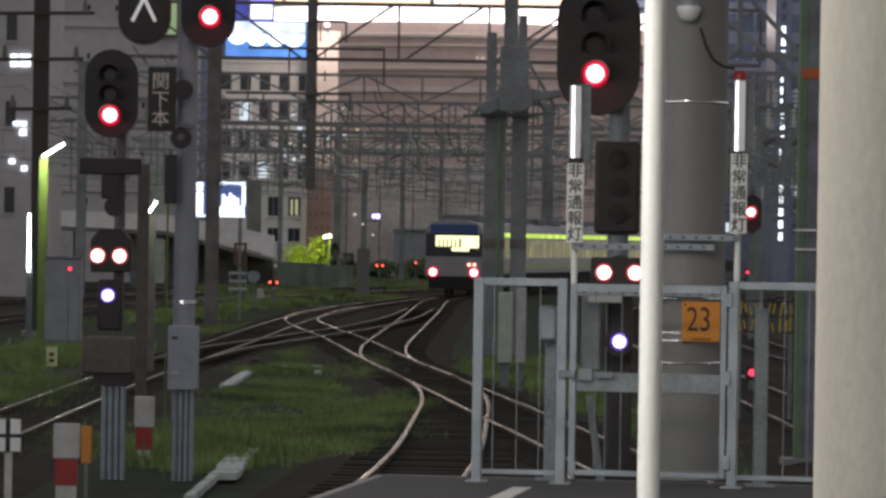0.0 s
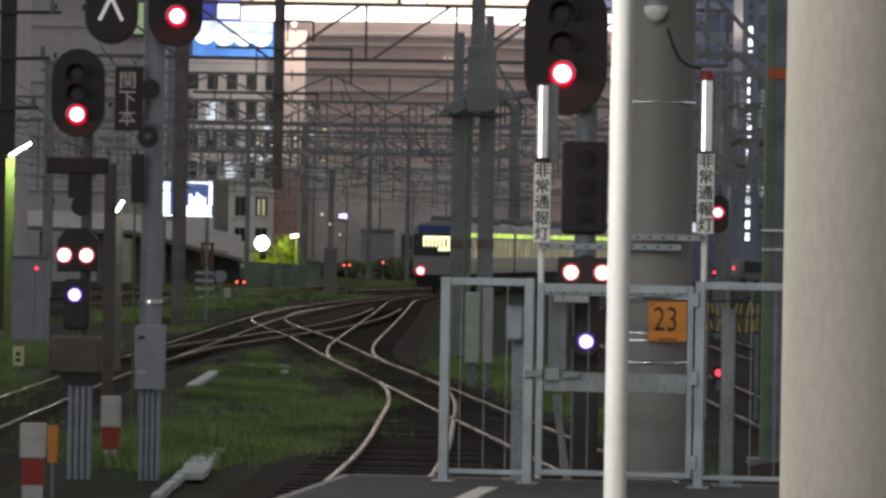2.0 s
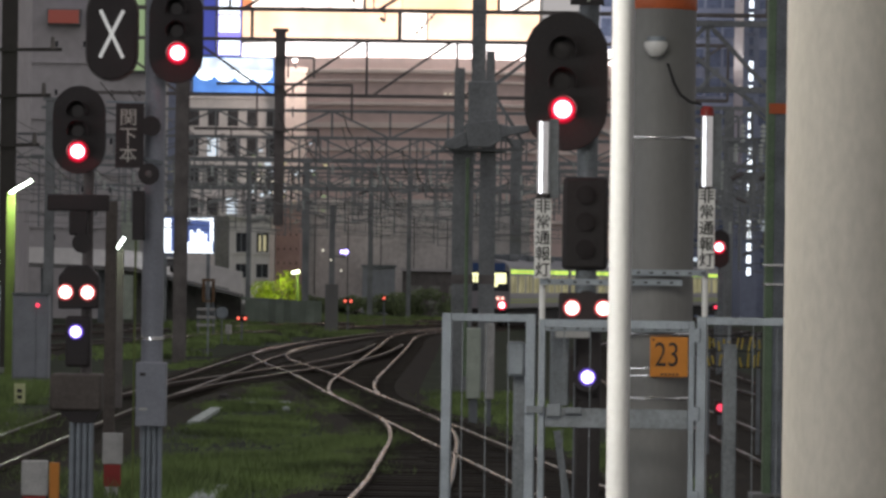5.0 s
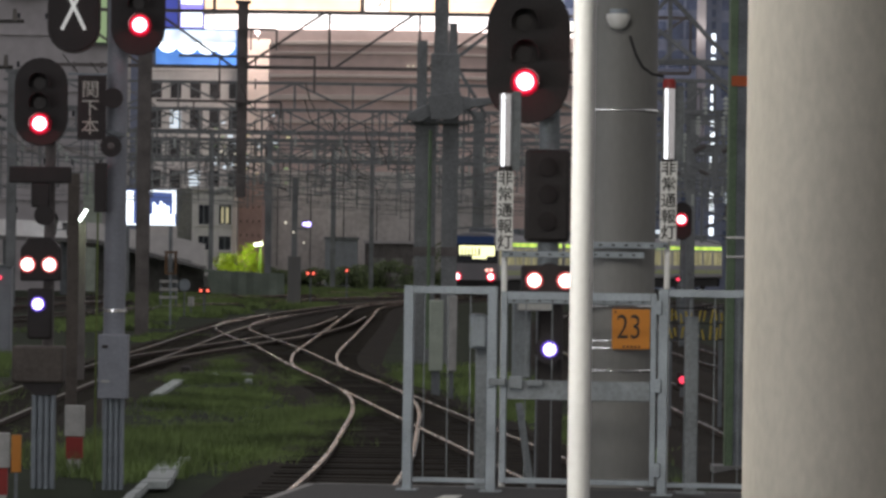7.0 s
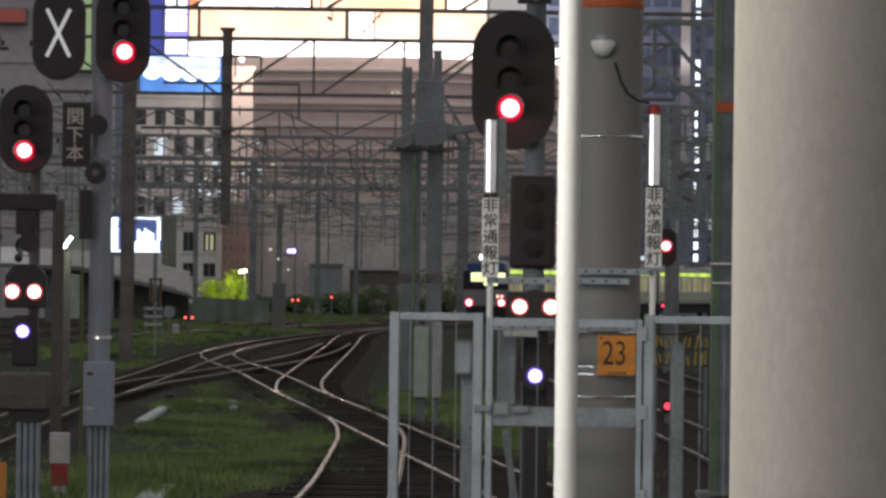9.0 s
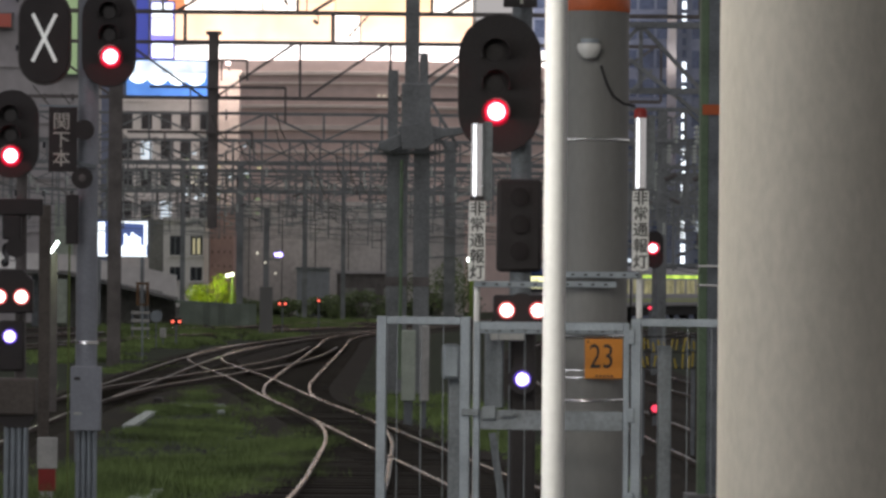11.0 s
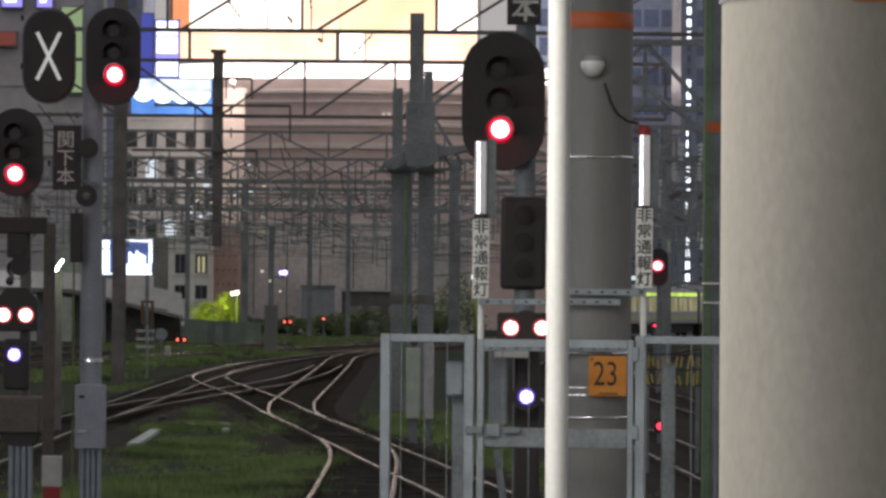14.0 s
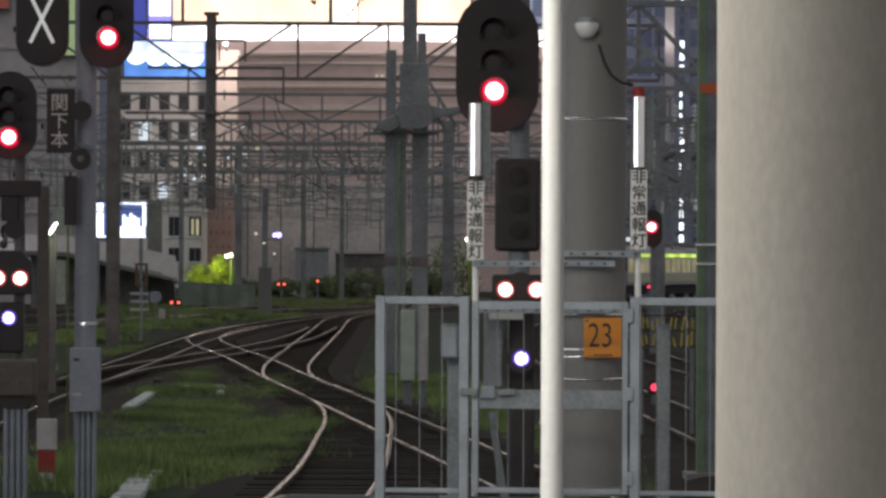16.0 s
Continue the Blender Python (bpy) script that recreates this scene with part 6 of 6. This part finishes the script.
part("stay", bar(B(), (4.75, 61.8, 6.414), (6.194, 61.8, 5.295), 0.07, 0.07), STEEL_FAR, gr)
part("stay", bar(B(), (4.291, 61.8, 5.361), (5.133, 61.8, 6.229), 0.05, 0.05), STEEL_FAR, gr)
g = gantry(5.039, 10.465, 84, 5.905, 6.615, 6, [(9.769, 0.36)], STEEL_FAR, "grey steel gantry with hanging arms", member=0.09)
rnd = random.Random(31)
for px in (6.577, 7.158, 7.804):
    hanger(g, px, 83.85, 5.905, 4.419, 0.8, STEEL_FAR, rnd)
g = gantry(6.202, 13.265, 112, 5.956, 6.645, 8, [(12.508, 0.36)], STEEL_FAR, "grey steel gantry with hanging arms", member=0.1)
for px in (8.597, 9.458, 10.32):
    hanger(g, px, 111.85, 5.956, 4.491, -0.9, STEEL_FAR, rnd)

for gy, gx0, gx1, gz in ((136, 7.5, 17.0, 5.6), (166, 9.5, 21.0, 6.4), (196, 11.0, 26.0, 7.4)):
    g = gantry(gx0, gx1, gy, gz, gz + 0.9, 8, [(gx1 - 0.6, 0.36)], STEEL_FAR, "grey steel gantry with hanging arms", member=0.1)
    part("lower_chord", bar(B(), (gx0, gy, gz - 0.8), (gx1, gy, gz - 0.8), 0.07, 0.07), STEEL_FAR, g)
    for q in range(7):
        hanger(g, gx0 + (q + 0.7) * (gx1 - gx0) / 7.6, gy - 0.15, gz, gz - rnd.uniform(1.7, 2.6), rnd.choice((-0.9, 0.9)), STEEL_FAR, rnd)

th = thing("railway_signal", (9.087, 108, -0.2), "distant black railway signal showing red", "railway signal", "railway signals")
bp = oval_plate(th, 9.071, 108, 3.059, 4.172, 0.282)
lens(bp, 9.037, 108, 3.656, 0.15, GLOW_RED_CORE, GLOW_RED)
part("mast", rod(B(), (9.121, 108.2, -0.2), (9.121, 108.2, 4.089), 0.1, 0.09, 12), GALV_DARK, th)

yb = thing("yellow_barrier", (5.162, 58, -0.2), "barrier of yellow links and black rails on posts", "barrier")
YEL = mat("yellow_paint", (0.55, 0.42, 0.05), 0.5, 0, 0.2, 4, 30, 0.05)
rnd = random.Random(19)
for k in range(26):
    px, pz = 4.72 + (k % 13) * 0.088 + rnd.uniform(-0.02, 0.02), (1.56, 1.32)[k // 13] + rnd.uniform(-0.03, 0.05)
    part("link", bar(B(), (px, 58, pz), (px + rnd.uniform(-0.05, 0.05), 58, pz + rnd.uniform(0.12, 0.24)), 0.026, 0.026), YEL, yb, "yellow link")
for z in (1.79, 1.553, 1.303):
    part("rail", bar(B(), (4.692, 58.03, z), (5.87, 58.03, z), 0.028, 0.024), INK, yb, "black rail")
for px in (4.71, 5.513, 5.852):
    part("post", bar(B(), (px, 58.07, -0.2), (px, 58.07, 1.821), 0.06, 0.06), GALV_DARK, yb)


def small_light(name, px, y, z, r, m, lab, pair=0.0, post=True):
    th = thing(name, (px, y, -0.2), lab, "ground signal", "ground signals")
    part("case", box(B(), px - pair / 2 - r * 1.6, px + pair / 2 + r * 1.6, y + 0.004, y + 0.15, z - r * 2, z + r * 2), BLACK, th)
    if post:
        part("post", box(B(), px - 0.04, px + 0.04, y + 0.03, y + 0.11, -0.2, z - r * 2), GALV_DARK, th)
    for d in ((-pair / 2, pair / 2) if pair else (0,)):
        part("lamp", rod(B(), (px + d, y, z), (px + d, y - 0.03, z), r, r, 14), m, th, "glowing lamp")


small_light("ground_signal", -6.901, 150, 0.88, 0.06, GLOW_MARK, "low black ground signal with two red lamps", 0.28)
small_light("ground_signal", -3.174, 185, 1.405, 0.07, GLOW_MARK, "low black ground signal with two red lamps", 0.28)
small_light("ground_signal", -1.465, 200, 1.488, 0.07, GLOW_MARK, "low black ground signal with a red lamp")
small_light("ground_signal", 5.927, 70, 0.244, 0.07, GLOW_TAIL, "low ground signal with a red lamp")
small_light("ground_signal", 12.452, 150, 1.599, 0.07, GLOW_TAIL, "low ground signal with a red lamp")

tm = thing("lattice_mast", (-3.911, 182, -0.2), "pale lattice mast carrying a violet lamp", "mast")
part("foot", box(B(), -4.255, -3.612, 181.8, 182.2, -0.2, 2.252), COLUMN, tm)
part("shaft", box(B(), -4.088, -3.808, 181.9, 182.1, 2.252 + 0.002, 6.171), STEEL_FAR, tm)
part("arm", bar(B(), (-4.052, 181.9, 3.65), (-3.267, 181.9, 3.606), 0.08, 0.08), STEEL_FAR, tm)
for vx, r in ((-3.451, 0.14), (-3.255, 0.17)):
    haloed_lamp(tm, vx, 181.8, 3.856, r, GLOW_VIOLET, GLOW_VIOLET_HALO, "glowing violet lamp")
for vx, vz in ((-3.99, 3.454), (-3.479, 2.931)):
    part("small_lamp", rod(B(), (vx, 181.8, vz), (vx, 181.7, vz), 0.06, 0.06, 10), GLOW_WINDOW, tm)
part("small_lamp", rod(B(), (-4.389, 181.8, 3.924), (-4.385, 181.6, 3.922), 0.08, 0.08, 10), GLOW_WINDOW, tm)


# ---- motion of the train ----
def motions():
    for i, car in enumerate(train_cars):
        rows = []
        for t, s in TAIL_AT:
            a, b = s + 18.0 * i, s + 18.0 * i + 17.5
            xa, ya, _ = train_line(a)
            xb, yb2, _ = train_line(b)
            rows.append((t, pose((xa + xb) / 2, (ya + yb2) / 2, 0, 0, 0, -math.degrees(math.atan2(xb - xa, yb2 - ya)))))
        walk(car, rows)
    walk(ramp_car, [(t, pose(x, 212.2, z, 0, 0, h)) for t, x, z, h in RAMP_CAR])
    walk(yard_van, [(t, pose(x, 272, -0.2, 0, 0, h)) for t, x, h in YARD_VAN])


motions()
